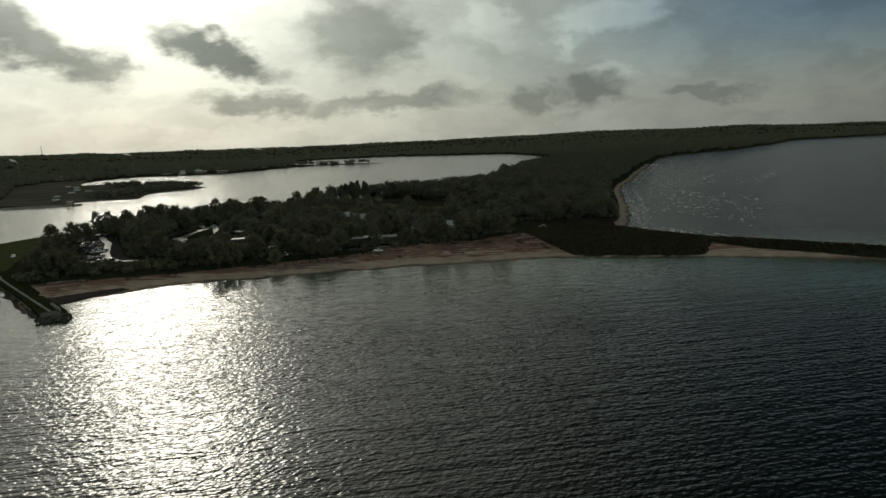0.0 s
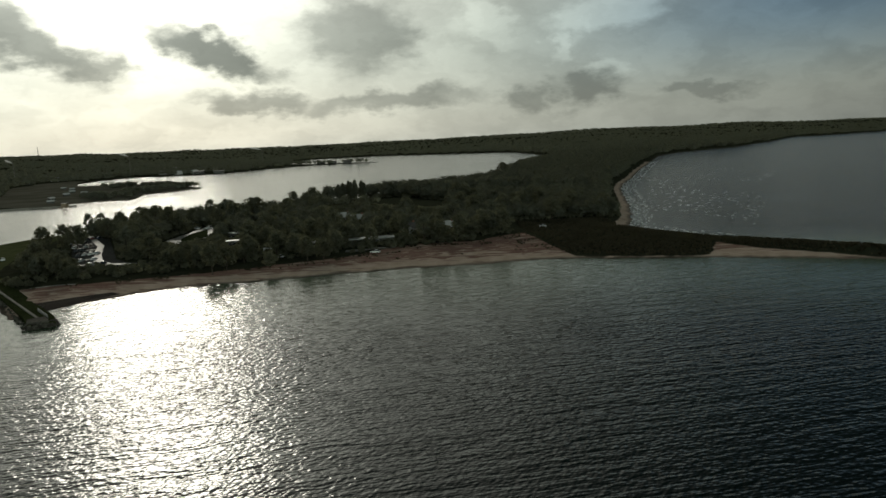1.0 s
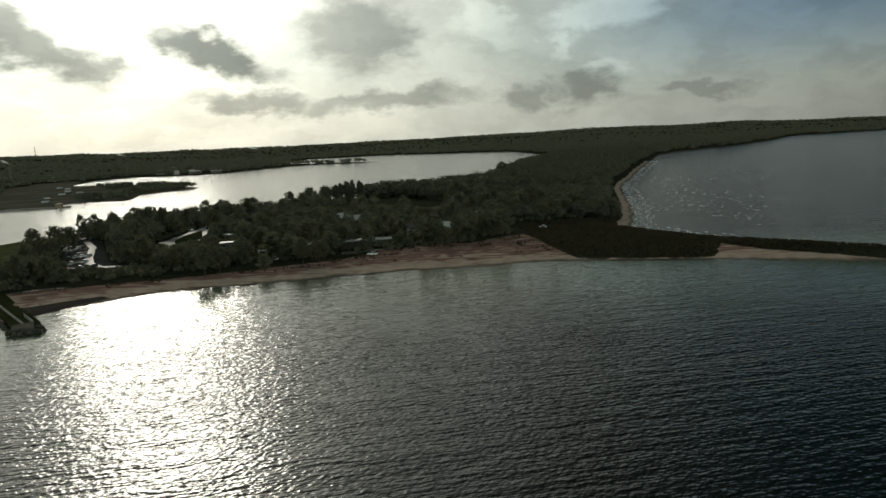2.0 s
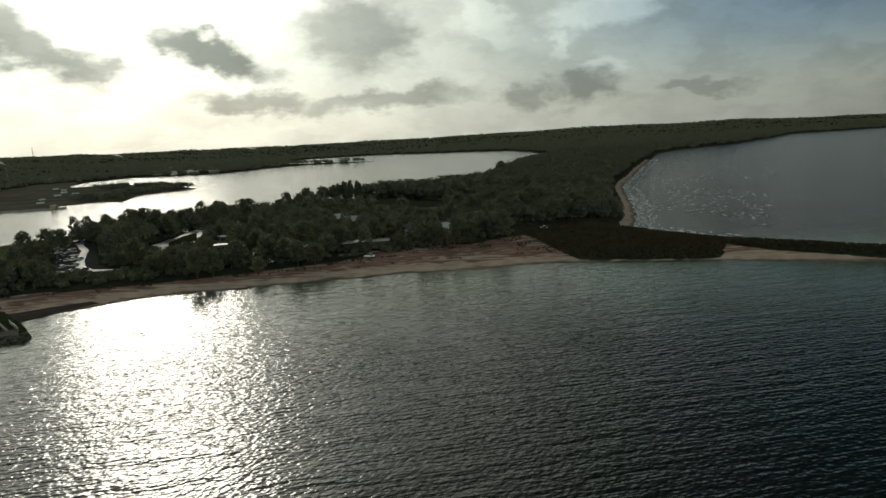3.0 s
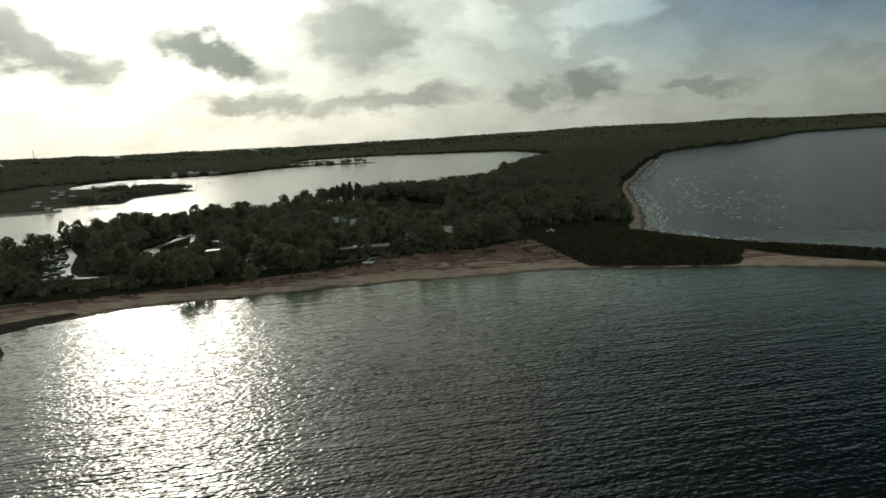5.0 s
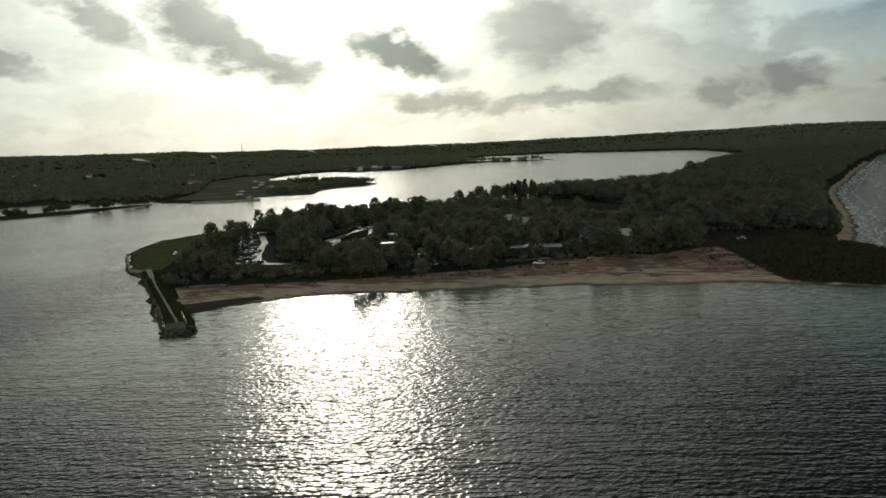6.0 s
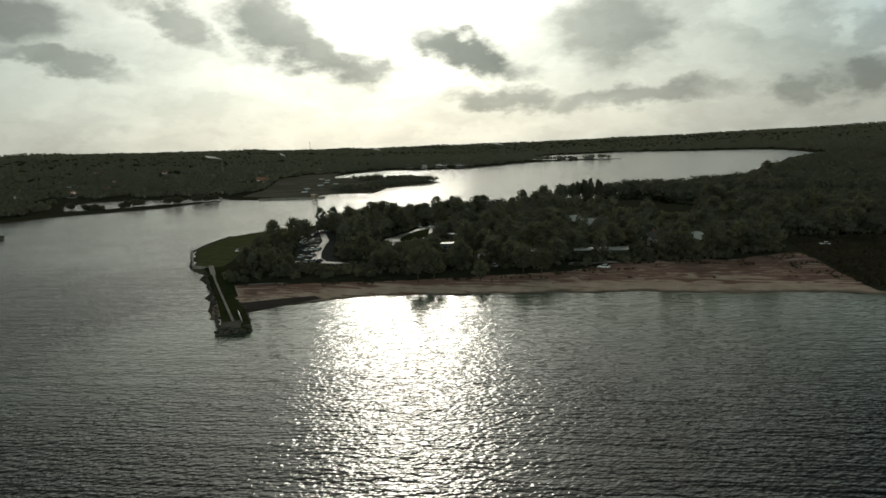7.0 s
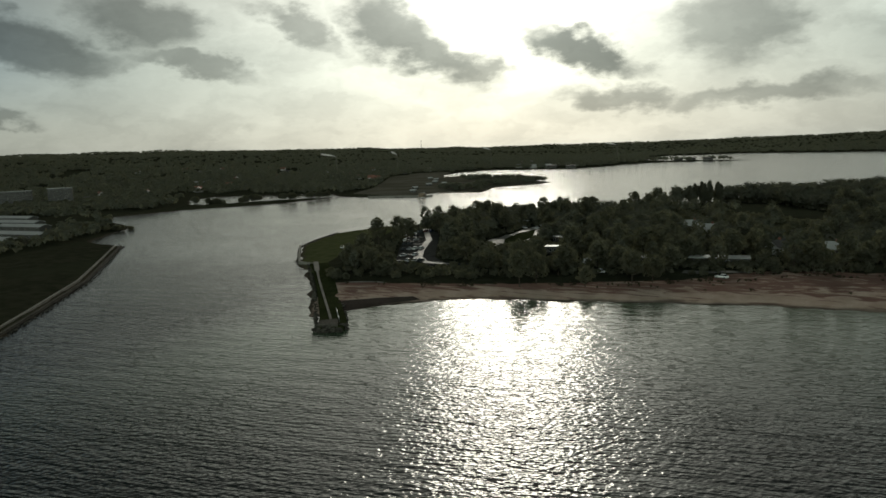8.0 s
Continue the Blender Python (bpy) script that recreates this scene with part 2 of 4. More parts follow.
def leafy(name, colour, through_it, random_tone):
    """Foliage: part of the light that falls on a leaf's back shines through."""
    m = material(name, colour, 0.8, 0.35, 1.2, spec=0.05, random_tone=random_tone)
    t = m.node_tree
    b, out = t.nodes["Principled BSDF"], t.nodes["Material Output"]
    back = node(t, "ShaderNodeBsdfTranslucent", inputs={"Color": (colour[0] * 1.2, colour[1] * 1.2, colour[2] * 0.85, 1.0)})
    mix = node(t, "ShaderNodeMixShader", inputs={0: through_it, 1: b.outputs[0], 2: back.outputs[0]})
    t.links.new(mix.outputs[0], out.inputs["Surface"])
    return m


WATER, GROUND = make_water(), make_ground()
LEAF = leafy("foliage", (0.122, 0.124, 0.095), 0.66, 0.2)
PINE = leafy("needles", (0.126, 0.132, 0.108), 0.62, 0.2)
HEATHER = leafy("heather", (0.072, 0.066, 0.046), 0.45, 0.3)
BARK = material("bark", (0.05, 0.038, 0.027), 0.9, 0.3, 0.3, 0.03)
STONE = material("armour_stone", (0.06, 0.056, 0.047), 0.95, 0.35, 0.6, 0.06, spec=0.03, random_tone=0.35)
CONCRETE = material("concrete", (0.20, 0.19, 0.165), 0.9, 0.2, 0.8, 0.01, spec=0.1)
MOSS = material("mossy_rubble", (0.030, 0.036, 0.016), 0.95, 0.4, 0.7, 0.08, spec=0.0)
ASPHALT = material("asphalt", (0.050, 0.050, 0.048), 0.9, 0.25, 0.5, 0.004, spec=0.0)
PAVING = material("pale_paving", (0.13, 0.125, 0.11), 0.55, 0.2, 0.7, 0.004, spec=0.25)
ROOF_DARK = material("dark_roof", (0.06, 0.055, 0.05), 0.6, 0.25, 0.5, 0.02)
ROOF_PALE = material("pale_roof", (0.34, 0.34, 0.33), 0.45, 0.12, 0.6, 0.01)
ROOF_RED = material("tile_roof", (0.22, 0.10, 0.07), 0.7, 0.25, 0.5, 0.02)
WALL_WHITE = material("white_render", (0.45, 0.44, 0.41), 0.8, 0.08, 0.8, 0.004)
WALL_GREY = material("grey_boards", (0.075, 0.072, 0.066), 0.85, 0.2, 0.6, 0.006, spec=0.1)
GLASS = material("window_glass", (0.03, 0.035, 0.04), 0.06, 0.1, 2.0)
METAL = material("weathered_metal", (0.35, 0.36, 0.36), 0.4, 0.15, 0.3, metal=0.8)
FOAM = material("foam", (0.74, 0.76, 0.76), 0.7, 0.1, 0.4)
RUBBER = material("rubber", (0.02, 0.02, 0.02), 0.85, 0.2, 0.2)
TIMBER = material("timber", (0.20, 0.15, 0.10), 0.8, 0.25, 0.3, 0.01)


# ---------------------------------------------------------------- helpers for meshes
def mesh_of(name, verts, faces, mat):
    me = bpy.data.meshes.new(name)
    me.from_pydata([tuple(v) for v in verts], [], [tuple(f) for f in faces])
    if mat:
        me.materials.append(mat)
    me.update()
    return me


def part(name, bm, mat, parent, label=""):
    """A bmesh (or a ready mesh) as one mesh object under a thing."""
    if isinstance(bm, bpy.types.Mesh):
        me = bm
    else:
        me = bpy.data.meshes.new(name)
        bm.to_mesh(me)
        bm.free()
        me.materials.append(mat)
    ob = new(name, me)
    ob.parent = parent
    if label:
        ob["label"] = label
    return ob


def box(bm, x0, x1, y0, y1, z0, z1, bevel=0.0):
    got = bmesh.ops.create_cube(bm, size=1.0, matrix=Matrix.LocRotScale(((x0 + x1) / 2, (y0 + y1) / 2, (z0 + z1) / 2), None, (x1 - x0, y1 - y0, z1 - z0)))
    if bevel:
        edges = {e for v in got["verts"] for e in v.link_edges}
        bmesh.ops.bevel(bm, geom=list(edges), offset=bevel, segments=1, affect="EDGES")
    return bm


def rod(bm, a, b, r, r2=None, sides=6):
    a, b = Vector(a), Vector(b)
    turn = (b - a).to_track_quat("Z", "Y").to_matrix().to_4x4()
    bmesh.ops.create_cone(bm, cap_ends=True, segments=sides, radius1=r, radius2=r if r2 is None else r2, depth=(b - a).length,
                          matrix=Matrix.Translation((a + b) / 2) @ turn)
    return bm


def prism(bm, outline, z0, z1):
    """An upright prism over a closed outline of (x, y)."""
    low = [bm.verts.new((x, y, z0)) for x, y in outline]
    top = [bm.verts.new((x, y, z1)) for x, y in outline]
    n = len(outline)
    bm.faces.new(top)
    bm.faces.new(low[::-1])
    for i in range(n):
        bm.faces.new((low[i], low[(i + 1) % n], top[(i + 1) % n], top[i]))
    bmesh.ops.recalc_face_normals(bm, faces=bm.faces)
    return bm


# ---------------------------------------------------------------- the plan of the coast
# One shore after another, counter-clockwise round the land
BEACH = [(-152, 176), (-147, 183), (-140, 198), (-127, 209), (-112, 216), (-92, 220.5), (-73, 224.5), (-54, 229.5), (-33, 233), (-1, 235), (26, 239.5), (51, 234), (85, 226.5), (107, 219), (135, 209), (175, 186), (225, 154), (290, 106)]
BAY = [(298, 115), (233, 166), (182, 200), (148, 225), (127, 245), (105, 272), (89, 297), (77, 320), (86, 350), (104, 432), (124, 540), (140, 600), (165, 670), (199, 778), (270, 985), (335, 1174), (408, 1299), (562, 1427), (760, 1700), (942, 1989), (1300, 2145), (1900, 2300), (2800, 2300), (4950, 2000)]
FAR = [(4950, 4950), (-4950, 4950), (-4950, -700)]
WEST = [(-1400, -500), (-520, -160), (-300, 20), (-223, 123), (-248, 148), (-289, 193), (-385, 281), (-432, 290), (-469, 338), (-481, 358), (-500, 372), (-560, 395), (-602, 429), (-588, 502), (-534, 567), (-519, 650), (-526, 662)]
PONDS = [(-570, 612), (-612, 560), (-650, 560), (-720, 620), (-740, 680), (-640, 705), (-566, 712)]
CHANNEL = [(-520, 668), (-471, 652), (-428, 655), (-403, 655), (-396, 668), (-425, 700), (-408, 735), (-374, 722), (-367, 738), (-391, 812), (-374, 855), (-347, 900), (-385, 950), (-420, 985), (-506, 1090), (-560, 1110), (-640, 1130), (-690, 1210), (-720, 1330), (-694, 1450), (-600, 1400), (-540, 1400), (-500, 1385), (-431, 1543), (-367, 1670), (-215, 1640), (-190, 1654), (-205, 1668), (-370, 1740), (-470, 1900), (-520, 2200), (-497, 2309), (-276, 2346), (-66, 2140), (77, 2030), (150, 1900), (190, 1500)]
LAGOON = [(150, 1200), (95, 1050), (55, 900), (35, 760), (5, 655), (-40, 615), (-90, 600), (-130, 560), (-125, 500), (-165, 478), (-222, 470), (-238, 440), (-262, 410), (-280, 385), (-286, 363), (-276, 329), (-265, 303), (-225, 257), (-217, 250), (-185, 216)]
COAST = np.array(BEACH + BAY + FAR + WEST + PONDS + CHANNEL + LAGOON, float)
SAND = np.array(BEACH[:5] + BEACH[5:14] + [(152, 200), (135, 212.5), (125, 219.5), (112, 228), (103, 236), (95, 249), (91, 240), (86, 229), (60, 234), (45, 237.3), (36, 240.5), (29, 262), (22, 296), (2, 284), (-27, 284), (-59, 256), (-92, 240), (-119, 231), (-150, 222), (-178, 219), (-172, 205)], float)
BAY_SAND = np.array(BAY[5:15] + [(265, 988), (194, 781), (160, 673), (135, 603), (119, 543), (99, 436), (80, 352), (70, 326), (62, 322), (68, 319), (85, 298)], float)
LAWN = np.array([(-228, 258), (-265, 303), (-276, 329), (-286, 363), (-280, 385), (-262, 398), (-242, 372), (-240, 330), (-222, 290), (-212, 262), (-200, 236)], float)
BANK_LAWN = np.array([(-215, 118), (-245, 150), (-289, 195), (-383, 281), (-425, 286), (-400, 240), (-330, 150), (-280, 80)], float)

LOW_CAPE = np.array([(-395, 640), (-340, 900), (-420, 1000), (-520, 1110), (-640, 1140), (-700, 1230), (-740, 1340), (-800, 1300), (-760, 1130), (-640, 930), (-560, 790), (-520, 690)], float)
MEADOW = np.array([(-118, 540), (-93, 566), (-58, 535), (-10, 446), (42, 404), (42, 386), (-30, 425), (-60, 452), (-104, 464)], float)
HEATH = np.array([(24, 300), (33, 245), (62, 233.8), (85, 229), (90, 240), (94, 251), (104, 237), (113, 229), (126, 220.5), (137, 213), (178, 187), (182, 198), (147, 225), (126, 245), (103, 272), (86, 298), (72, 322), (70, 350), (20, 345)], float)


def signed(px, py, shape):
    """Metres inside (+) or outside (-) a closed outline."""
    far, inside = np.full(px.shape, 1e9), np.zeros(px.shape, bool)
    for (ax, ay), (bx, by) in zip(shape, np.roll(shape, -1, 0)):
        dx, dy = bx - ax, by - ay
        k = np.clip(((px - ax) * dx + (py - ay) * dy) / (dx * dx + dy * dy + 1e-9), 0, 1)
        far = np.minimum(far, np.hypot(px - ax - k * dx, py - ay - k * dy))
        cross = (ay > py) != (by > py)
        inside ^= cross & (px < ax + (py - ay) * dx / (dy if dy else 1e-9))
    return np.where(inside, far, -far)


def wavy(px, py, size, seed=0.0):
    """Smooth unevenness of about one, the features as large as size."""
    s = 2 * math.pi / size
    return (np.sin(px * s + 1.7 * np.sin(py * s * 0.63 + seed)) + np.sin(py * s * 0.83 + 1.3 * np.sin(px * s * 0.71 + 2 * seed))) / 2


def smooth(v, lo, hi):
    k = np.clip((v - lo) / (hi - lo), 0, 1)
    return k * k * (3 - 2 * k)


RIDGE_AT = [-180, -75, -60, -50, -40, -30, -20, -8, 4, 14, 22, 28, 34, 60, 180]
RIDGE_UP = [63, 78, 85, 79, 66, 50, 40, 38, 40, 42, 39, 29, 25, 33, 63]


def heights(px, py):
    edge = signed(px, py, COAST) + 1.2 * wavy(px, py, 23.0) + 0.6 * wavy(px, py, 9.0, 2.0)
    reach = np.hypot(px + 10, py + 10)
    bearing = np.degrees(np.arctan2(px + 10, py + 10))
    z = np.where(edge > 0, 2.6 * (1 - np.exp(-edge / 14.0)), np.maximum(edge * 0.12, -5.0))
    top = np.interp(bearing, RIDGE_AT, RIDGE_UP)
    up = smooth(edge, 30.0, 1300.0) * smooth(reach, 700.0, 3000.0)
    z = z + up * (top + 5 * wavy(px, py, 640.0) + 3 * wavy(px, py, 270.0, 1.0))
    near = smooth(edge, 8.0, 40.0)
    z = z + near * (0.5 * wavy(px, py, 60.0) + 0.25 * wavy(px, py, 17.0, 3.0))
    z = z + smooth(edge, 2.0, 10.0) * smooth(signed(px, py, SAND), 3.0, 12.0) * 0.35 * wavy(px, py, 11.0, 1.0)
    # a low overgrown bank between the beach and the bay
    z = z + 1.5 * smooth(signed(px, py, HEATH), 0.0, 5.0) * smooth(px, 90.0, 125.0)
    # a low rise behind the village
    z = z + 2.0 * np.exp(-(((px + 30) / 90.0) ** 2 + ((py - 480) / 60.0) ** 2)) * smooth(edge, 5.0, 50.0)
    return z


def ground(x, y):
    return float(heights(np.array([float(x)]), np.array([float(y)]))[0])


def make_terrain():
    bearings = np.radians(np.concatenate([np.arange(-180, -72, 4.0), np.arange(-72, 42, 0.26), np.arange(42, 180, 4.0)]))
    reach = np.concatenate([[2, 30, 60, 85], np.geomspace(105, 420, 190), np.geomspace(424, 4900, 190)])
    a, r = np.meshgrid(bearings, reach)
    x, y = -10 + r * np.sin(a), -10 + r * np.cos(a)
    z = heights(x.ravel(), y.ravel())
    n, k = len(bearings), len(reach)
    verts = np.stack([x.ravel(), y.ravel(), z], 1)
    i, j = np.meshgrid(np.arange(k - 1), np.arange(n))
    i, j = i.ravel(), j.ravel()
    j2 = (j + 1) % n
    faces = np.stack([i * n + j, (i + 1) * n + j, (i + 1) * n + j2, i * n + j2], 1)
    me = bpy.data.meshes.new("ground")
    me.vertices.add(len(verts))
    me.vertices.foreach_set("co", verts.ravel())
    me.loops.add(faces.size)
    me.loops.foreach_set("vertex_index", faces[:, ::-1].ravel())
    me.polygons.add(len(faces))
    me.polygons.foreach_set("loop_start", np.arange(0, faces.size, 4))
    me.update(calc_edges=True)
    me.polygons.foreach_set("use_smooth", np.ones(len(faces), bool))
    px, py = x.ravel(), y.ravel()
    sand = np.maximum(smooth(signed(px, py, SAND), -3, 3), smooth(signed(px, py, BAY_SAND), -2, 2))
    lawn = smooth(signed(px, py, LAWN), -3, 3)
    field = smooth(signed(px, py, LOW_CAPE), -4, 4)
    inland = smooth(signed(px, py, COAST), 6, 14)
    for name, value in (("sand", sand), ("lawn", lawn), ("field", field), ("inland", inland)):
        me.attributes.new(name, "FLOAT", "POINT").data.foreach_set("value", value.astype(np.float32))
    me.materials.append(GROUND)
    tagged(new("ground", me), "wooded spit and hilly mainland with sandy beach and lawns", "ground", kind="structure")


make_terrain()


WINDY = np.array([(60, 330), (110, 250), (155, 205), (320, 90), (2000, -400), (4900, 500), (4900, 2400), (1300, 2300), (380, 1400), (150, 800), (90, 450)], float)
SHELTER = np.array([(-215, 250), (60, 340), (80, 800), (250, 1300), (300, 2600), (-1000, 2600), (-1000, 500), (-560, 330), (-350, 190)], float)


def make_sea():
    bearings = np.radians(np.concatenate([np.arange(-180, -76, 6.0), np.arange(-76, 44, 0.5), np.arange(44, 180, 6.0)]))
    reach = np.concatenate([[0.5], np.concatenate([np.geomspace(60, 400, 70), np.geomspace(415, 4890, 60)])])
    a, r = np.meshgrid(bearings, reach)
    x, y = (-10 + r * np.sin(a)).ravel(), (-10 + r * np.cos(a)).ravel()
    n, k = len(bearings), len(reach)
    faces = [(i * n + j, i * n + (j + 1) % n, (i + 1) * n + (j + 1) % n, (i + 1) * n + j) for i in range(k - 1) for j in range(n)]
    faces.append(tuple(range(n - 1, -1, -1)))
    me = mesh_of("water", np.stack([x, y, 0 * x], 1), [f[::-1] for f in faces], WATER)
    shelter = smooth(signed(x, y, SHELTER), -30, 60) - 2.2 * smooth(signed(x, y, WINDY), 0, 40)
    # the sandy bottom shines through near the beach, where the waves flatten
    shallow = smooth(signed(x, y, COAST), -110, -4) * (1 - smooth(y - 0.1 * x, 225, 275)) * smooth(x, -190, -140)
    me.attributes.new("shelter", "FLOAT", "POINT").data.foreach_set("value", (shelter + 0.8 * shallow).astype(np.float32))
    me.attributes.new("shallow", "FLOAT", "POINT").data.foreach_set("value", shallow.astype(np.float32))
    tagged(new("water", me), "wind-rippled grey-green sea and lagoon glittering in low sun", "water", kind="structure")


make_sea()

# ---------------------------------------------------------------- trees
rng = np.random.default_rng(7)


def leaf_cloud(centres, radii, per, leaf, flat=0.75):
    """Small leaf sprays on the shells of clumps: two crossed-ish triangles each."""
    verts, faces = [], []
    for c, r in zip(centres, radii):
        way = rng.normal(size=(per, 3))
        way /= np.linalg.norm(way, axis=1)[:, None]
        at = c + way * (r * rng.uniform(0.72, 1.08, (per, 1))) * (1, 1, flat)
        u = np.cross(way, rng.normal(size=(per, 3)))
        u /= np.linalg.norm(u, axis=1)[:, None]
        v = np.cross(way + 0.5 * rng.normal(size=(per, 3)), u)
        v /= np.linalg.norm(v, axis=1)[:, None]
        s = leaf * rng.uniform(0.6, 1.3, (per, 1))
        n = len(verts)
        quad = np.stack([at - u * s, at + v * s * 0.8, at + u * s, at - v * s * 0.8], 1).reshape(-1, 3)
        verts.extend(quad)
        faces.extend([(n + 4 * k, n + 4 * k + 1, n + 4 * k + 2, n + 4 * k + 3) for k in range(per)])
    return verts, faces


def broad_crown(height, spread, clumps, per, leaf):
    low = height * 0.22
    centres, radii = [], []
    for k in range(clumps):
        f = (k + 0.5) / clumps
        a, h = k * 2.4 + rng.uniform(-0.4, 0.4), low + (height - low) * (0.12 + 0.76 * f)
        belly = math.sin(math.pi * min(1.0, 0.18 + 0.80 * f)) ** 0.7
        d = spread * belly * rng.uniform(0.35, 0.95)
        centres.append(np.array((d * math.cos(a), d * math.sin(a), h)))
        radii.append(spread * rng.uniform(0.30, 0.48))
    return leaf_cloud(centres, radii, per, leaf)


def spire_crown(height, spread, clumps, per, leaf):
    centres, radii = [], []
    for k in range(clumps):
        f = (k + 0.5) / clumps
        d = spread * 0.4 * rng.uniform(0, 1)
        a = rng.uniform(0, 6.28)
        centres.append(np.array((d * math.cos(a), d * math.sin(a), height * (0.1 + 0.88 * f))))
        radii.append(spread * (1.0 - 0.5 * f ** 4) * rng.uniform(0.6, 0.9))
    return leaf_cloud(centres, radii, per, leaf, 1.2)


def trunk_mesh(height, girth, limbs):
    bm = bmesh.new()
    rod(bm, (0, 0, -0.6), (0.1, 0.05, height * 0.45), girth, girth * 0.7, 8)
    rod(bm, (0.1, 0.05, height * 0.44), (0, 0, height * 0.85), girth * 0.7, girth * 0.15, 6)
    for k in range(limbs):
        a, h = k * 2.2, height * (0.25 + 0.09 * k)
        rod(bm, (0, 0, h), (height * 0.2 * math.cos(a), height * 0.2 * math.sin(a), h + height * 0.18), girth * 0.4, girth * 0.1, 5)
    me = bpy.data.meshes.new("trunk")
    bm.to_mesh(me)
    bm.free()
    me.materials.append(BARK)
    return me


def tree_kind(name, label, height, crown, mat, girth=0.28, limbs=5):
    base = new(name)
    base.empty_display_size = 0.5
    tagged(base, label, "tree", "trees on the spit")
    part("trunk", trunk_mesh(height, girth, limbs), None, base)
    part("crown", mesh_of("crown", *crown, mat), None, base)
    return base


KINDS = [
    tree_kind("broadleaf_tree", "dark green broadleaf tree with rounded crown", 15, broad_crown(15, 5.2, 20, 62, 0.55), LEAF),
    tree_kind("broadleaf_tree", "dark green broadleaf tree with wide uneven crown", 13, broad_crown(13, 6.2, 22, 62, 0.55), LEAF),
    tree_kind("broadleaf_tree", "tall dark broadleaf tree with full crown", 17, broad_crown(17, 5.0, 20, 66, 0.55), LEAF),
    tree_kind("pine_tree", "dark pine tree with bare trunk and ragged top", 16, broad_crown(16, 3.8, 14, 66, 0.5), PINE),
    tree_kind("small_tree", "low dark green bushy tree among houses", 8, broad_crown(8, 3.8, 14, 60, 0.5), LEAF),
]
POPLAR = tree_kind("poplar_tree", "tall narrow dark poplar tree", 24, spire_crown(24, 4.4, 22, 90, 0.7), LEAF)
BUSH = tree_kind("bush", "dense dark green bush at the beach edge", 3.4, broad_crown(3.4, 2.6, 9, 50, 0.36), LEAF, 0.08, 3)
for base, (x, y) in zip((*KINDS, POPLAR, BUSH), ((-152, 404), (-163, 412), (-141, 409), (-172, 422), (-131, 414), (-88, 557), (-182, 228))):
    base.location = (x, y, ground(x, y) - 0.15)
POPLAR.scale = (0.55, 0.55, 0.55)


def plant(kind, x, y, scale=1.0, turn=None):
    ob = copy_thing(kind, pose(x, y, ground(x, y) - 0.15, rz=rng.uniform(0, 360) if turn is None else turn))
    ob.scale = (scale * rng.uniform(0.9, 1.1), scale * rng.uniform(0.9, 1.1), scale)
    return ob


LOT = [(-173, 255), (-137, 260), (-137, 265), (-155, 265), (-166, 277), (-180, 303), (-206, 352), (-216, 360), (-230, 357), (-197, 296)]
LOOP_OUT = [(-166, 331), (-162, 319), (-152, 312.5), (-143.5, 335), (-145, 341), (-152, 366), (-157, 383), (-164, 385), (-166, 352)]
LOOP_LAWN = [(-160.5, 339), (-152.5, 319), (-148.2, 334), (-146.6, 342), (-157.5, 372), (-161.5, 360)]
CLEAR = [np.array(c, float) for c in (LOT, LOOP_OUT,
         [(-168, 262), (-150, 246), (-146, 252), (-150, 268)], [(-170, 264), (-150, 246), (-146, 252), (-150, 266)])]
WOOD = np.array([(-186, 238), (-172, 227), (-147, 233), (-119, 241), (-91, 252), (-68, 264), (-35, 270), (1, 286), (19, 301), (10, 340), (60, 345), (80, 352), (90, 440), (60, 480), (40, 560), (-20, 590), (-90, 585), (-120, 540), (-118, 492), (-165, 466), (-220, 458), (-240, 425), (-230, 375), (-218, 320), (-200, 272)], float)
HOUSES_AT = [(-119, 298, 6), (-127, 331, 6), (-77, 280, 6), (-50, 285, 9), (-33, 317, 6), (-14, 315, 6), (-78, 388, 6), (-67, 371, 6), (-93, 288, 5)]
placed = []


# places (x, y, half width) that trees must not hide from the camera
KEPT_IN_VIEW = [(-168, 262, 9), (-150, 262, 9), (-178, 280, 9), (-186, 300, 8), (-200, 322, 8), (-212, 345, 8), (-165, 325, 6), (-157, 312, 8), (-145, 320, 8), (-160, 350, 6), (-150, 345, 7), (-160, 372, 5), (-119, 296, 5), (-128, 330, 4), (-77, 279, 3), (-58, 284, 4), (-44, 287, 4), (-33, 315, 3), (-14, 314, 3), (-78, 387, 3), (-67, 370, 3), (-166, 380, 4), (-172, 390, 4), (-95, 270, 3), (-197, 287, 3), (-215, 304, 3), (-95, 470, 12), (-60, 455, 12), (-30, 430, 12)]
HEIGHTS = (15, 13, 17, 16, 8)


def sight_cap(x, y):
    """How tall a tree may stand here: capped so listed places stay in camera view."""
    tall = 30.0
    for ox, oy, r in KEPT_IN_VIEW:
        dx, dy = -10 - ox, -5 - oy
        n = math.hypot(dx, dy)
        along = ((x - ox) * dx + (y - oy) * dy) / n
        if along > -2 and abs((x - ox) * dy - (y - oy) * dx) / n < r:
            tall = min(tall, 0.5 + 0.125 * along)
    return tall


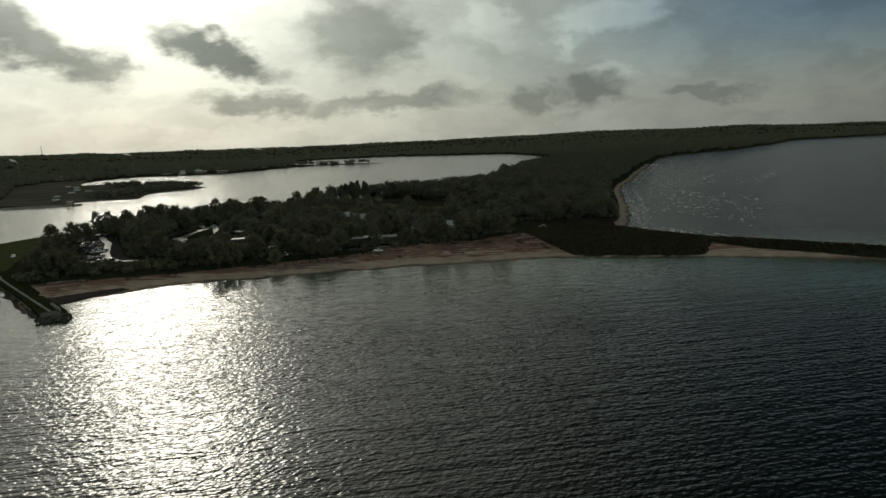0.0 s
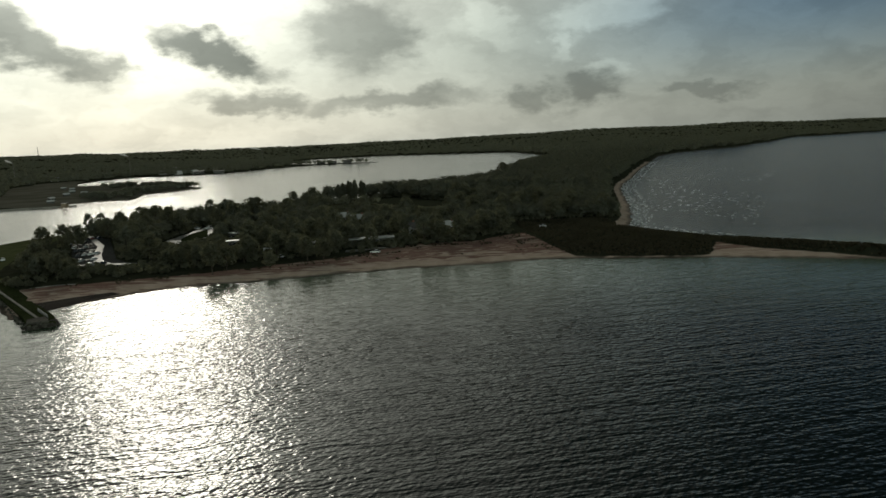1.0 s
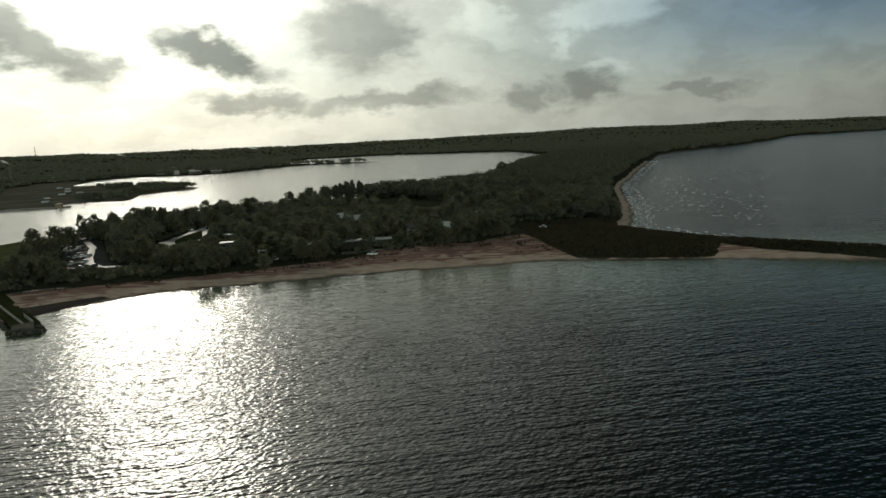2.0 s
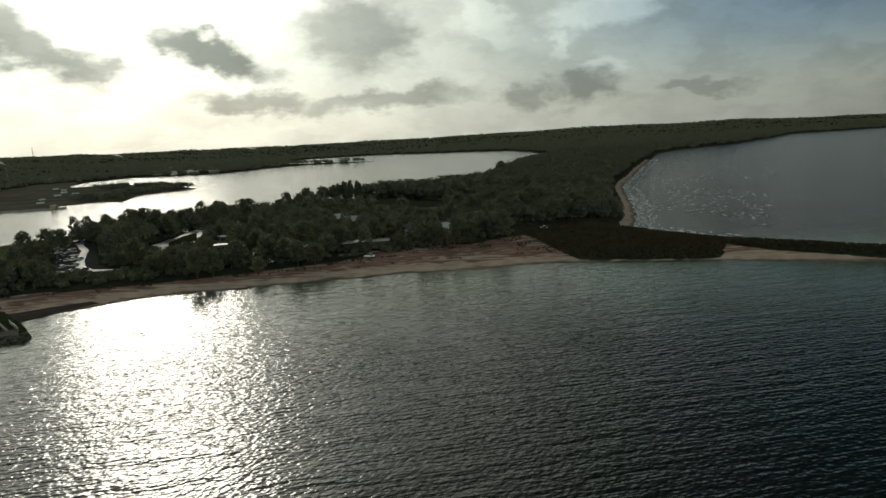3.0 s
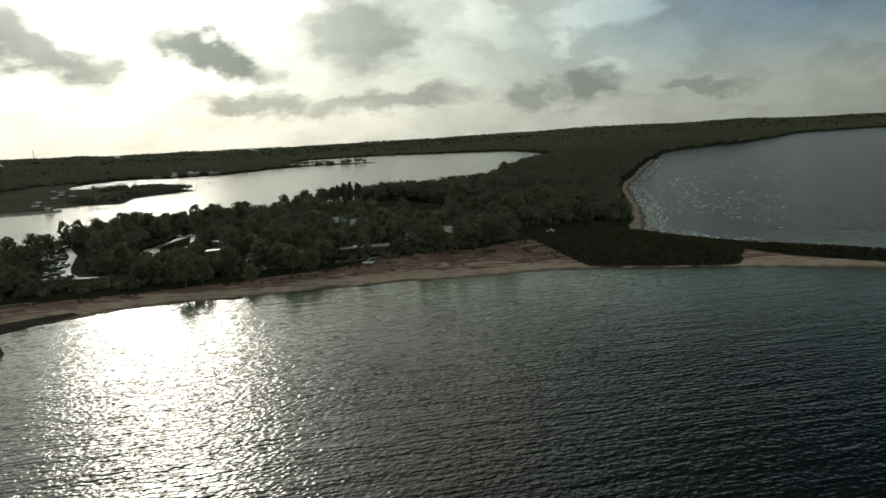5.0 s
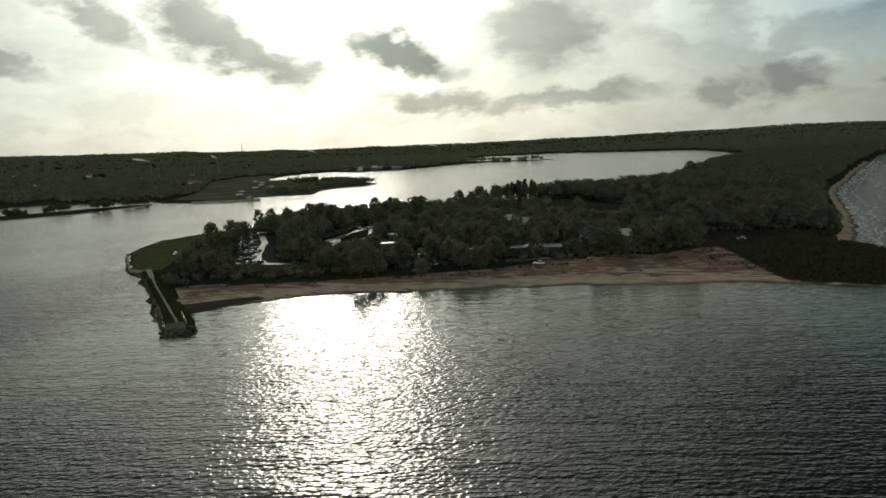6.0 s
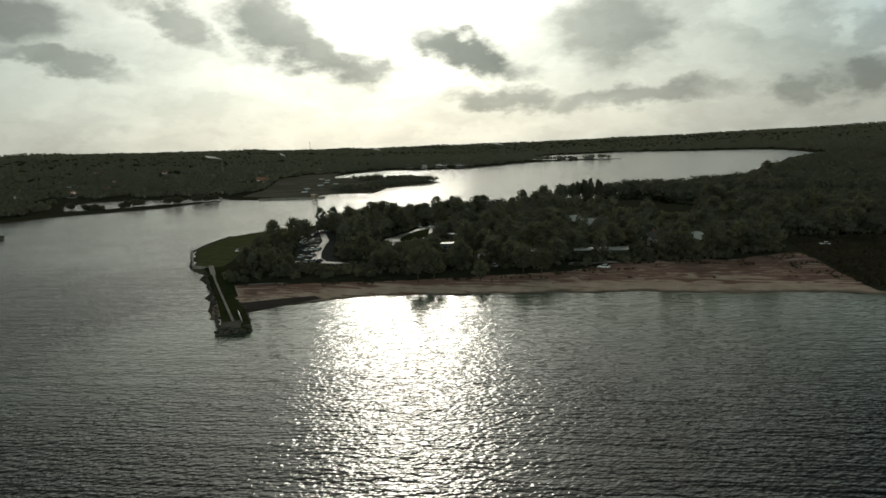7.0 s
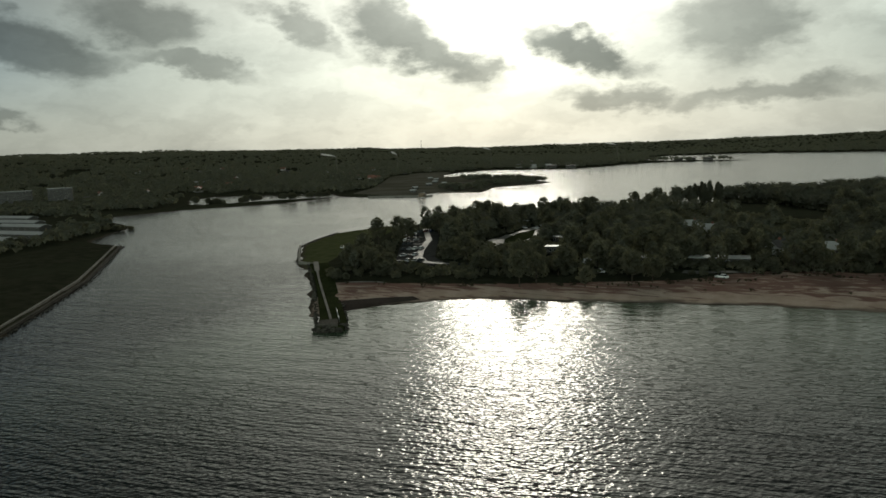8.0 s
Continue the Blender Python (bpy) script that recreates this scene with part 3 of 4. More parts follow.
def scatter(count, x0, x1, y0, y1, gap):
    xs, ys = rng.uniform(x0, x1, count * 12), rng.uniform(y0, y1, count * 12)
    ok = signed(xs, ys, WOOD) > 1.0
    ok &= signed(xs, ys, MEADOW) < 0
    for c in CLEAR:
        ok &= signed(xs, ys, c) < -3.0
    for hx, hy, r in HOUSES_AT:
        ok &= np.hypot(xs - hx, ys - hy) > r
    made = 0
    for x, y in zip(xs[ok], ys[ok]):
        if made >= count:
            break
        if all((x - a) ** 2 + (y - b) ** 2 > gap * gap for a, b in placed):
            # trees are shrunk or skipped to keep the camera's sight lines clear
            tall = sight_cap(x, y)
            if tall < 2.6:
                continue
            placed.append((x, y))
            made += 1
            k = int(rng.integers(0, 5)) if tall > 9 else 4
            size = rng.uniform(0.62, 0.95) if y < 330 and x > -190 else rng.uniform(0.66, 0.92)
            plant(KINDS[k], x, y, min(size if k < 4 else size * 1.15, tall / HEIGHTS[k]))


for kind, x, y, size in ((0, -218, 309, 0.95), (1, -205, 316, 1.0), (0, -180, 372, 1.1), (3, -202, 343, 0.9), (1, -184, 338, 1.0), (0, -122, 508, 1.15), (2, -129, 474, 0.92), (0, -121, 478, 0.9), (3, -110, 520, 0.5), (1, -197, 256, 0.55), (4, -206, 276, 0.9), (2, 40, 715, 1.2), (2, -106, 231, 0.8), (0, -102, 236, 0.75), (0, -85, 237, 0.5), (2, -72, 247, 0.7), (1, -66, 250, 0.75)):
    placed.append((x, y))
    plant(KINDS[kind], x, y, size)
for x, y, size in ((-105, 551, 0.6), (-101, 556, 0.64), (-95, 552, 0.66), (-108, 548, 0.56), (-98, 549, 0.6), (-90, 556, 0.62)):
    plant(POPLAR, x, y, size)
scatter(110, -240, 25, 226, 300, 5.5)
scatter(160, -245, 80, 226, 470, 7.2)
for k in range(12):
    plant(BUSH, -61 + 2.1 * k, 279.5 + 0.3 * k + rng.uniform(-0.8, 0.8), rng.uniform(0.6, 0.9))
for k in range(26):
    f = (k + rng.uniform(-0.3, 0.3)) / 26 * 10
    x, y = np.interp(f, range(11), [-190, -176, -150, -125, -100, -80, -62, -40, -15, 0, 20]), np.interp(f, range(11), [232, 222, 229, 236, 244, 254, 262, 270, 278, 285, 296])
    plant(BUSH, float(x), float(y) + rng.uniform(-1, 4), rng.uniform(0.5, 1.0))
for k in range(26):
    f = rng.uniform()
    plant(BUSH, -480 + 5 * f + rng.uniform(-9, 4), 312 + 40 * f, rng.uniform(0.9, 1.7) * (1.15 - 0.4 * f))


def simple_forest(name, label, xs, ys, size, per, leaf, broad=1.0):
    """Far woods: many crowns in one mesh, each a heap of leaf sprays."""
    zs = heights(xs, ys)
    n = len(xs)
    way = rng.normal(size=(n, per, 3))
    way /= np.linalg.norm(way, axis=2)[:, :, None]
    way[:, :, 2] = np.abs(way[:, :, 2]) * 1.5 - 0.2
    h = size * rng.uniform(0.75, 1.2, n)
    w = size * broad * rng.uniform(0.35, 0.5, n)
    at = np.stack([xs, ys, zs + h * 0.45], 1)[:, None] + way * np.stack([w, w, h * 0.38], 1)[:, None] * rng.uniform(0.7, 1.05, (n, per, 1))
    u = np.cross(way, rng.normal(size=(n, per, 3)))
    u /= np.linalg.norm(u, axis=2)[:, :, None]
    v = np.cross(way, u)
    s = (leaf * size / 14.0 if np.ndim(size) == 0 else (leaf * size / 14.0)[:, None, None]) * rng.uniform(0.7, 1.3, (n, per, 1))
    tri = np.stack([at - u * s, at + v * s * 1.2, at + u * s], 2).reshape(-1, 3)
    k = len(tri) // 3
    me = bpy.data.meshes.new(name)
    me.vertices.add(len(tri))
    me.vertices.foreach_set("co", tri.ravel())
    me.loops.add(3 * k)
    me.loops.foreach_set("vertex_index", np.arange(3 * k))
    me.polygons.add(k)
    me.polygons.foreach_set("loop_start", np.arange(0, 3 * k, 3))
    me.update(calc_edges=True)
    me.materials.append(PINE)
    tagged(new(name, me), label, "trees", kind="stuff")


def on_land(xs, ys, least):
    return signed(xs, ys, COAST) > least


def make_woods():
    xs, ys = rng.uniform(-130, 330, 14000), rng.uniform(345, 1300, 14000)
    ok = on_land(xs, ys, 9) & (signed(xs, ys, MEADOW) < 0) & (ys > 450) | on_land(xs, ys, 14) & (xs > 40) & (ys > 345) & (ys < 460)
    ok &= signed(xs, ys, BAY_SAND) < -6
    xs, ys = xs[ok][:4200], ys[ok][:4200]
    bx, by = rng.uniform(-245, 90, 4000), rng.uniform(320, 480, 4000)
    ok = (signed(bx, by, WOOD) > 2) & (signed(bx, by, MEADOW) < -2)
    for c in CLEAR:
        ok &= signed(bx, by, c) < -4
    # no woodland on the camera's sight lines to the listed places
    ok &= np.array([sight_cap(x, y) > 10.5 for x, y in zip(bx, by)])
    xs, ys = np.concatenate([xs, bx[ok][:900]]), np.concatenate([ys, by[ok][:900]])
    simple_forest("spit_woodland", "dense dark woodland covering the spit", xs, ys, np.where(ys < 500, 9.0, 12.5), 110, 1.2)
    a, r = np.radians(rng.uniform(-75, 42, 90000)), 430.0 * np.exp(rng.uniform(0, 1, 90000) ** 0.6 * math.log(4700 / 430.0))
    xs, ys = -10 + r * np.sin(a), -10 + r * np.cos(a)
    town = (wavy(xs, ys, 260.0, 4.0) + 0.5 * wavy(xs, ys, 90.0, 1.0) > 0.6) & (r < 1900) & (xs < -330)
    ok = on_land(xs, ys, 8) & ((ys > 1150) | (xs < -330)) & ~town & (signed(xs, ys, BANK_LAWN) < -4) & (signed(xs, ys, SHEDS) < -4) & (signed(xs, ys, MOLE) < 0) & (signed(xs, ys, LOW_CAPE) < 0)
    xs, ys, r = xs[ok][:42000], ys[ok][:42000], r[ok][:42000]
    # the cape is low ground with scrub along its channel side and two small groves
    cx, cy = rng.uniform(-610, -350, 6000), rng.uniform(730, 1100, 6000)
    lush = (signed(cx, cy, CAPE) > 1) & ((signed(cx, cy, CAPE) < 22) & (cx > -440) & (cy < 930) | (np.hypot(cx + 505, cy - 985) < 24) | (np.hypot(cx + 425, cy - 945) < 26))
    cx, cy = cx[lush][:260], cy[lush][:260]
    xs, ys, r = np.concatenate([xs, cx]), np.concatenate([ys, cy]), np.concatenate([r, np.full(len(cx), 500.0)])
    simple_forest("mainland_woodland", "dark wooded mainland and hills beyond the lagoon", xs, ys, 10.0 * np.clip(r / 1400.0, 0.75, 1.0) * np.interp(r, [1800, 2800], [1.0, 0.75]), 24, 3.4, np.interp(r, [1200, 2600], [1.1, 2.0]))


MOLE = np.array([(-625, 490), (-570, 500), (-500, 570), (-500, 672), (-560, 716), (-640, 712), (-760, 690), (-730, 600), (-650, 545)], float)
CAPE = np.array([(-440, 745), (-408, 741), (-375, 729), (-373, 742), (-396, 812), (-379, 857), (-354, 902), (-395, 940), (-430, 975), (-510, 1075), (-600, 1090), (-560, 900), (-470, 760)], float)
SHEDS = np.array([(-700, 395), (-560, 395), (-520, 330), (-440, 262), (-430, 236), (-520, 236), (-640, 290), (-700, 340)], float)
make_woods()


def make_undergrowth():
    def cover(name, label, shape, count, size, mat, per=14, leaf=4.0):
        (x0, y0), (x1, y1) = shape.min(0), shape.max(0)
        xs, ys = rng.uniform(x0, x1, count * 3), rng.uniform(y0, y1, count * 3)
        ok = (signed(xs, ys, shape) > 0) & (signed(xs, ys, MEADOW) < 0)
        for c in CLEAR:
            ok &= signed(xs, ys, c) < -1.5
        for hx, hy, r in HOUSES_AT:
            ok &= np.hypot(xs - hx, ys - hy) > r
        simple_forest(name, label, xs[ok][:count], ys[ok][:count], size, per, leaf)
        bpy.data.objects[name].data.materials[0] = mat
    cover("undergrowth", "low dark shrubs and saplings under the trees", WOOD, 6500, 2.9, LEAF)
    cover("heath", "dark brown heather and low scrub by the bay", HEATH, 6000, 0.9, HEATHER, 12, 6.0)


make_undergrowth()


# ---------------------------------------------------------------- the jetty and the quays
def boulder_meshes(n):
    made = []
    for k in range(n):
        bm = bmesh.new()
        bmesh.ops.create_icosphere(bm, subdivisions=1, radius=1.0)
        for v in bm.verts:
            v.co *= 0.75 + 0.5 * noise.noise(v.co * 1.3 + Vector((k * 3.1, 0, 0)))
            v.co.z *= 0.72
        me = bpy.data.meshes.new("boulder")
        bm.to_mesh(me)
        bm.free()
        me.materials.append(STONE)
        made.append(me)
    return made


BOULDERS = boulder_meshes(6)


def strew(parent, a, b, count, spread, size, z0, z1, name="boulder"):
    """Armour stones along a line, as parts of what they guard."""
    a, b = Vector(a), Vector(b)
    side = Vector((-(b - a).y, (b - a).x)).normalized()
    for k in range(count):
        at = a.lerp(b, (k + rng.uniform(0, 1)) / count) + side * rng.uniform(-spread, spread)
        ob = new(name, BOULDERS[int(rng.integers(0, 6))])
        ob.parent = parent
        r = size * rng.uniform(0.6, 1.3)
        ob.matrix_local = pose(at.x, at.y, rng.uniform(z0, z1), rng.uniform(0, 40), rng.uniform(0, 40), rng.uniform(0, 360)) @ Matrix.Diagonal((r, r * rng.uniform(0.7, 1), r * 0.8, 1))


def make_jetty():
    base = tagged(new("jetty"), "dark stone jetty with pale concrete walkway at harbour mouth", "jetty")
    part("core", prism(bmesh.new(), [(-138, 163.5), (-131, 166), (-136, 174), (-145.5, 184.5), (-184, 229), (-208, 258), (-217, 253.5), (-207.5, 244.5), (-177.5, 210.5), (-146, 174)], -4.0, 1.35), MOSS, base, "mossy dark rubble core")
    part("walkway", prism(bmesh.new(), [(-137.35, 168.2), (-136.85, 168.65), (-185.2, 221.9), (-215.4, 256.5), (-216.2, 255.8), (-185.8, 221.5)], 1.2, 1.72), CONCRETE, base, "pale concrete walkway")
    part("landing", prism(bmesh.new(), [(-201, 237.8), (-199.6, 239.1), (-214.9, 256.9), (-216.5, 255.4)], 1.2, 1.85), CONCRETE, base, "wider pale concrete landing")
    part("head", prism(bmesh.new(), [(-138.5, 163.8), (-132.8, 165.6), (-137, 171.4), (-141, 168.2)], 1.2, 1.95), STONE, base, "dark stained stone head")
    for k in range(9):
        f = k / 8
        x, y = -136 - 9 * f, 170.5 + 10.2 * f
        part("rail_post", rod(bmesh.new(), (x, y, 1.3), (x, y, 2.6), 0.06), METAL, base)
    for z in (2.05, 2.58):
        part("rail", rod(bmesh.new(), (-136, 170.5, z), (-145, 180.7, z), 0.05), METAL, base, "weathered metal handrail")
    strew(base, (-138.8, 164), (-177.8, 209.4), 50, 0.5, 0.85, -0.1, 0.8)
    strew(base, (-177.8, 209.4), (-217.3, 253.2), 48, 0.5, 0.8, -0.1, 0.8)
    strew(base, (-138.5, 162.2), (-131, 164.8), 22, 1.0, 1.1, -0.1, 1.0)
    strew(base, (-131.5, 167), (-156, 197), 48, 0.9, 1.0, -0.1, 0.9)
    strew(base, (-138, 164), (-133, 169), 16, 2.2, 1.0, 1.0, 1.5)


make_jetty()


def strip(points, wide, z0, z1):
    """A band of an even width along a line, as a solid."""
    pts = [Vector(p) for p in points]
    left, right = [], []
    for k, p in enumerate(pts):
        d = (pts[min(k + 1, len(pts) - 1)] - pts[max(k - 1, 0)]).normalized()
        n = Vector((-d.y, d.x)) * wide / 2
        left.append(tuple(p + n))
        right.append(tuple(p - n))
    bm = bmesh.new()
    for k in range(len(pts) - 1):
        ring = [left[k], right[k], right[k + 1], left[k + 1]]
        v = [bm.verts.new((x, y, z)) for z in (z0, z1) for x, y in ring]
        for f in ((4, 5, 6, 7), (3, 2, 1, 0), (0, 1, 5, 4), (1, 2, 6, 5), (2, 3, 7, 6), (3, 0, 4, 7)):
            bm.faces.new([v[i] for i in f])
    bmesh.ops.remove_doubles(bm, verts=bm.verts, dist=0.001)
    bmesh.ops.recalc_face_normals(bm, faces=bm.faces)
    return bm


def make_quays():
    wall = new("quay_wall")
    tagged(wall, "low grey concrete quay wall round the grassy point", "quay", kind="structure")
    part("wall", strip([(-216, 254.5), (-226.5, 257.5), (-246, 280), (-265.5, 303)], 0.9, -4.0, 1.4), CONCRETE, wall)
    part("wall", strip([(-265.5, 303), (-277, 329), (-287, 363)], 0.8, -4.0, 0.45), STONE, wall)
    strew(wall, (-227.5, 257), (-266, 303), 34, 0.5, 0.8, -0.2, 0.3)
    strew(wall, (-266, 303), (-287, 362), 50, 0.8, 0.6, -0.4, 0.1)
    bank = new("bank_wall")
    tagged(bank, "sloping grey stone bank with pale path along the channel", "quay", kind="structure")
    line = [(-386, 281), (-340, 240), (-289, 194), (-248, 149), (-224, 122), (-280, 40)]
    part("coping", strip(line[:5], 1.0, -3.0, 0.9), STONE, bank, "grey stone coping")
    part("path", strip([(x - 2.6, y - 1.9) for x, y in line[:5]], 0.9, 0.0, 1.05), CONCRETE, bank, "pale gravel path")
    for a, b in zip(line[:4], line[1:5]):
        strew(bank, (a[0] + 1.6, a[1] + 1.2), (b[0] + 1.6, b[1] + 1.2), 34, 0.5, 0.7, -0.3, 0.3)


make_quays()


# ---------------------------------------------------------------- roads, lots
def sheet(outline, lift, mat, name, label, category="road"):
    """A paved sheet draped over the ground."""
    bm = bmesh.new()
    face = bm.faces.new([bm.verts.new((x, y, 0)) for x, y in outline])
    bmesh.ops.triangulate(bm, faces=[face])
    for _ in range(4):
        long = [e for e in bm.edges if e.calc_length() > 5.0]
        if not long:
            break
        bmesh.ops.subdivide_edges(bm, edges=long, cuts=1)
        bmesh.ops.triangulate(bm, faces=bm.faces)
    co = np.array([v.co[:2] for v in bm.verts])
    for v, z in zip(bm.verts, heights(co[:, 0], co[:, 1])):
        v.co.z = z + lift
    bmesh.ops.recalc_face_normals(bm, faces=bm.faces)
    me = bpy.data.meshes.new(name)
    bm.to_mesh(me)
    bm.free()
    if me.polygons[0].normal.z < 0:
        me.flip_normals()
    me.materials.append(mat)
    return tagged(new(name, me), label, category, kind="structure")


sheet(LOT, 0.12, ASPHALT, "parking_lot", "worn asphalt parking lot shining in low sun", "parking lot")
sheet([(-230, 372.5), (-227, 373.5), (-196.5, 327), (-180.5, 292), (-172, 276.5), (-163, 266), (-149, 262), (-149, 259.5), (-164, 263), (-175, 273.5), (-183.5, 291), (-199.5, 325.5)], 0.2, PAVING, "lot_road", "pale worn road curving through the parking lot")
# added pale strips that imitate sun glinting between the car rows
for k in range(6):
    x, y = -179 - 7.6 * k, 266 + 13.5 * k
    sheet([(x, y), (x + 10.5 - 0.5 * k, y + 4.6), (x + 10.1 - 0.5 * k, y + 5.7), (x - 0.4, y + 1.1)], 0.2, PAVING, "lot_kerb", "pale strip standing in for sun glint between rows of parking bays", "kerb")
sheet(LOOP_OUT, 0.12, PAVING, "turning_loop", "pale paved turning loop among trees")
sheet(LOOP_LAWN, 0.3, MOSS, "loop_green", "dark green planted island inside the paved loop", "lawn")
sheet([(-172, 219.5), (-154, 220.5), (-154, 222), (-172, 221)], 0.14, PAVING, "beach_path", "short pale path behind the beach", "path")
sheet([(-60, 268), (-38, 272), (-38, 276), (-60, 272)], 0.14, PAVING, "village_road", "pale gravel road behind the beach")


# ---------------------------------------------------------------- vehicles
PAINTS = [material("car_paint_" + n, c, 0.25, 0.04, 2.0, spec=0.6) for n, c in (("white", (0.75, 0.75, 0.74)), ("silver", (0.45, 0.46, 0.47)), ("dark", (0.04, 0.045, 0.05)), ("red", (0.10, 0.02, 0.016)), ("blue", (0.025, 0.035, 0.07)))]
TONES = ("white", "silver grey", "dark", "red", "blue")


def side_solid(profile, half):
    """A profile of (y, z) drawn across the car's width."""
    bm = bmesh.new()
    a = [bm.verts.new((-half, y, z)) for y, z in profile]
    b = [bm.verts.new((half, y, z)) for y, z in profile]
    n = len(profile)
    bm.faces.new(a)
    bm.faces.new(b[::-1])
    for i in range(n):
        bm.faces.new((a[i], b[i], b[(i + 1) % n], a[(i + 1) % n]))
    bmesh.ops.recalc_face_normals(bm, faces=bm.faces)
    bmesh.ops.bevel(bm, geom=list(bm.edges), offset=0.06, segments=1, affect="EDGES")
    return bm


def wheels(base, ys, half, r):
    for y in ys:
        for x in (-half, half):
            w = part("wheel", rod(bmesh.new(), (x - 0.1, y, r), (x + 0.1, y, r), r, sides=12), RUBBER, base)
            part("rim", rod(bmesh.new(), (x - 0.115, y, r), (x + 0.115, y, r), r * 0.55, sides=8), METAL, w)


def make_car(k):
    base = tagged(new("car"), f"{TONES[k]} parked car on the asphalt lot", "car", "cars in the parking lot")
    part("body", side_solid([(-2.1, 0.3), (2.1, 0.3), (2.15, 0.65), (1.9, 0.82), (1.0, 0.92), (-1.9, 0.95), (-2.15, 0.75)], 0.86), PAINTS[k], base)
    part("window_band", side_solid([(-1.75, 0.9), (1.1, 0.88), (0.35, 1.38), (-1.25, 1.40)], 0.74), GLASS, base, "dark tinted glass")
    part("roof", side_solid([(-1.3, 1.36), (0.4, 1.35), (0.3, 1.46), (-1.15, 1.47)], 0.70), PAINTS[k], base)
    wheels(base, (-1.3, 1.35), 0.78, 0.31)
    return base


def make_van():
    base = tagged(new("camper_van"), "white camper van parked among the trees", "van", "white vans")
    part("body", side_solid([(-2.9, 0.4), (2.8, 0.4), (2.9, 1.0), (2.3, 1.3), (1.7, 2.3), (1.3, 2.55), (-2.8, 2.6), (-2.95, 2.3)], 1.05), PAINTS[0], base)
    part("windscreen", side_solid([(1.78, 1.35), (2.3, 1.32), (1.85, 2.12), (1.62, 2.2)], 0.95), GLASS, base, "dark glass windscreen")
    for x in (-1.07, 1.07):
        part("window", box(bmesh.new(), x - 0.02, x + 0.02, -1.6, -0.3, 1.5, 2.1), GLASS, base)
    wheels(base, (-1.8, 1.8), 0.95, 0.36)
    return base


def on_ground(kind, x, y, turn, lift=0.0):
    return copy_thing(kind, pose(x, y, ground(x, y) + lift, rz=turn))


CARS = [make_car(k) for k in range(5)]
VAN = make_van()
AXIS = math.degrees(math.atan2(100, -55)) - 90     # the lot runs this way
for row in range(6):
    f = 0.06 + row * 0.155
    cx, cy = -164 - 58 * f, 260 + 96 * f
    for k in range(6):
        if rng.uniform() < 0.3 or k > 3:
            continue
        off = (k - 2.6) * 2.7
        kind = CARS[int(rng.choice(5, p=[0.1, 0.24, 0.58, 0.04, 0.04]))]
        x, y = cx + off * 0.92 , cy + off * 0.38
        on_ground(kind, x, y, AXIS + 66 + rng.uniform(-3, 3) - 90, 0.12)
on_ground(CARS[0], -46, 263, 70)
on_ground(CARS[0], 33, 319, 80)
on_ground(CARS[0], -229, 293, 30)
on_ground(CARS[0], -87, 259, 100)
for x, y, turn in ((-95, 272, 80),):
    on_ground(VAN, x, y, turn)
for k, (x, y, turn) in enumerate(((-166, 378, 40), (-170, 384, 80), (-160, 380, 70), (-173, 392, 30), (-164, 398, 60), (-155, 377, 90), (-178, 402, 50), (-168, 410, 30))):
    on_ground(CARS[k % 2], x, y, turn)
for k, ob in enumerate(CARS):
    x, y = -224.5 + 2.6 * k, 351.5 + 1.1 * k
    ob.matrix_basis = pose(x, y, ground(x, y) + 0.12, rz=AXIS - 24)
VAN.matrix_basis = pose(-174, 398, ground(-174, 398), rz=50)


# ---------------------------------------------------------------- houses
def make_house(name, label, long, wide, eaves, ridge, wall, roof, windows=3, group="houses", storeys=1, chimney=True):
    base = tagged(new(name), label, "house", group)
    hl, hw = long / 2, wide / 2
    bm = bmesh.new()
    ends = [[bm.verts.new((x, y, z)) for y, z in ((-hw, -0.8), (hw, -0.8), (hw, eaves), (0, ridge), (-hw, eaves))] for x in (-hl, hl)]
    bm.faces.new(ends[0])
    bm.faces.new(ends[1][::-1])
    for i in range(5):
        bm.faces.new((ends[0][i], ends[1][i], ends[1][(i + 1) % 5], ends[0][(i + 1) % 5]))
    bmesh.ops.recalc_face_normals(bm, faces=bm.faces)
    part("wall", bm, wall, base)
    for s in (-1, 1):
        bm = bmesh.new()
        drop = (ridge - eaves) / hw
        a = [(0, ridge + 0.05), (s * (hw + 0.45), eaves - 0.45 * drop + 0.05), (s * (hw + 0.45), eaves - 0.45 * drop + 0.27), (0, ridge + 0.27)]
        u = [bm.verts.new((-hl - 0.4, y, z)) for y, z in a]
        v = [bm.verts.new((hl + 0.4, y, z)) for y, z in a]
        bm.faces.new(u)
        bm.faces.new(v[::-1])
        for i in range(4):
            bm.faces.new((u[i], v[i], v[(i + 1) % 4], u[(i + 1) % 4]))
        bmesh.ops.recalc_face_normals(bm, faces=bm.faces)
        part("roof", bm, roof, base)
    for s in (-1, 1):
        for level in range(storeys):
            z = 0.9 + level * 2.8
            for k in range(windows):
                x = -hl + long * (k + 0.5) / windows
                w = part("window", box(bmesh.new(), x - 0.6, x + 0.6, s * hw - 0.05, s * hw + 0.05, z, z + 1.3), WALL_WHITE, base)
                part("pane", box(bmesh.new(), x - 0.5, x + 0.5, s * hw - 0.07, s * hw + 0.07, z + 0.1, z + 1.2), GLASS, w)
    part("door", box(bmesh.new(), hl - 0.05, hl + 0.06, -0.5, 0.5, 0, 2.1), TIMBER, base, "plain wooden door")
    if chimney:
        part("chimney", box(bmesh.new(), hl * 0.3 - 0.4, hl * 0.3 + 0.4, -0.4, 0.4, ridge - 0.4, ridge + 1.0, 0.03), ROOF_RED, base)
    return base


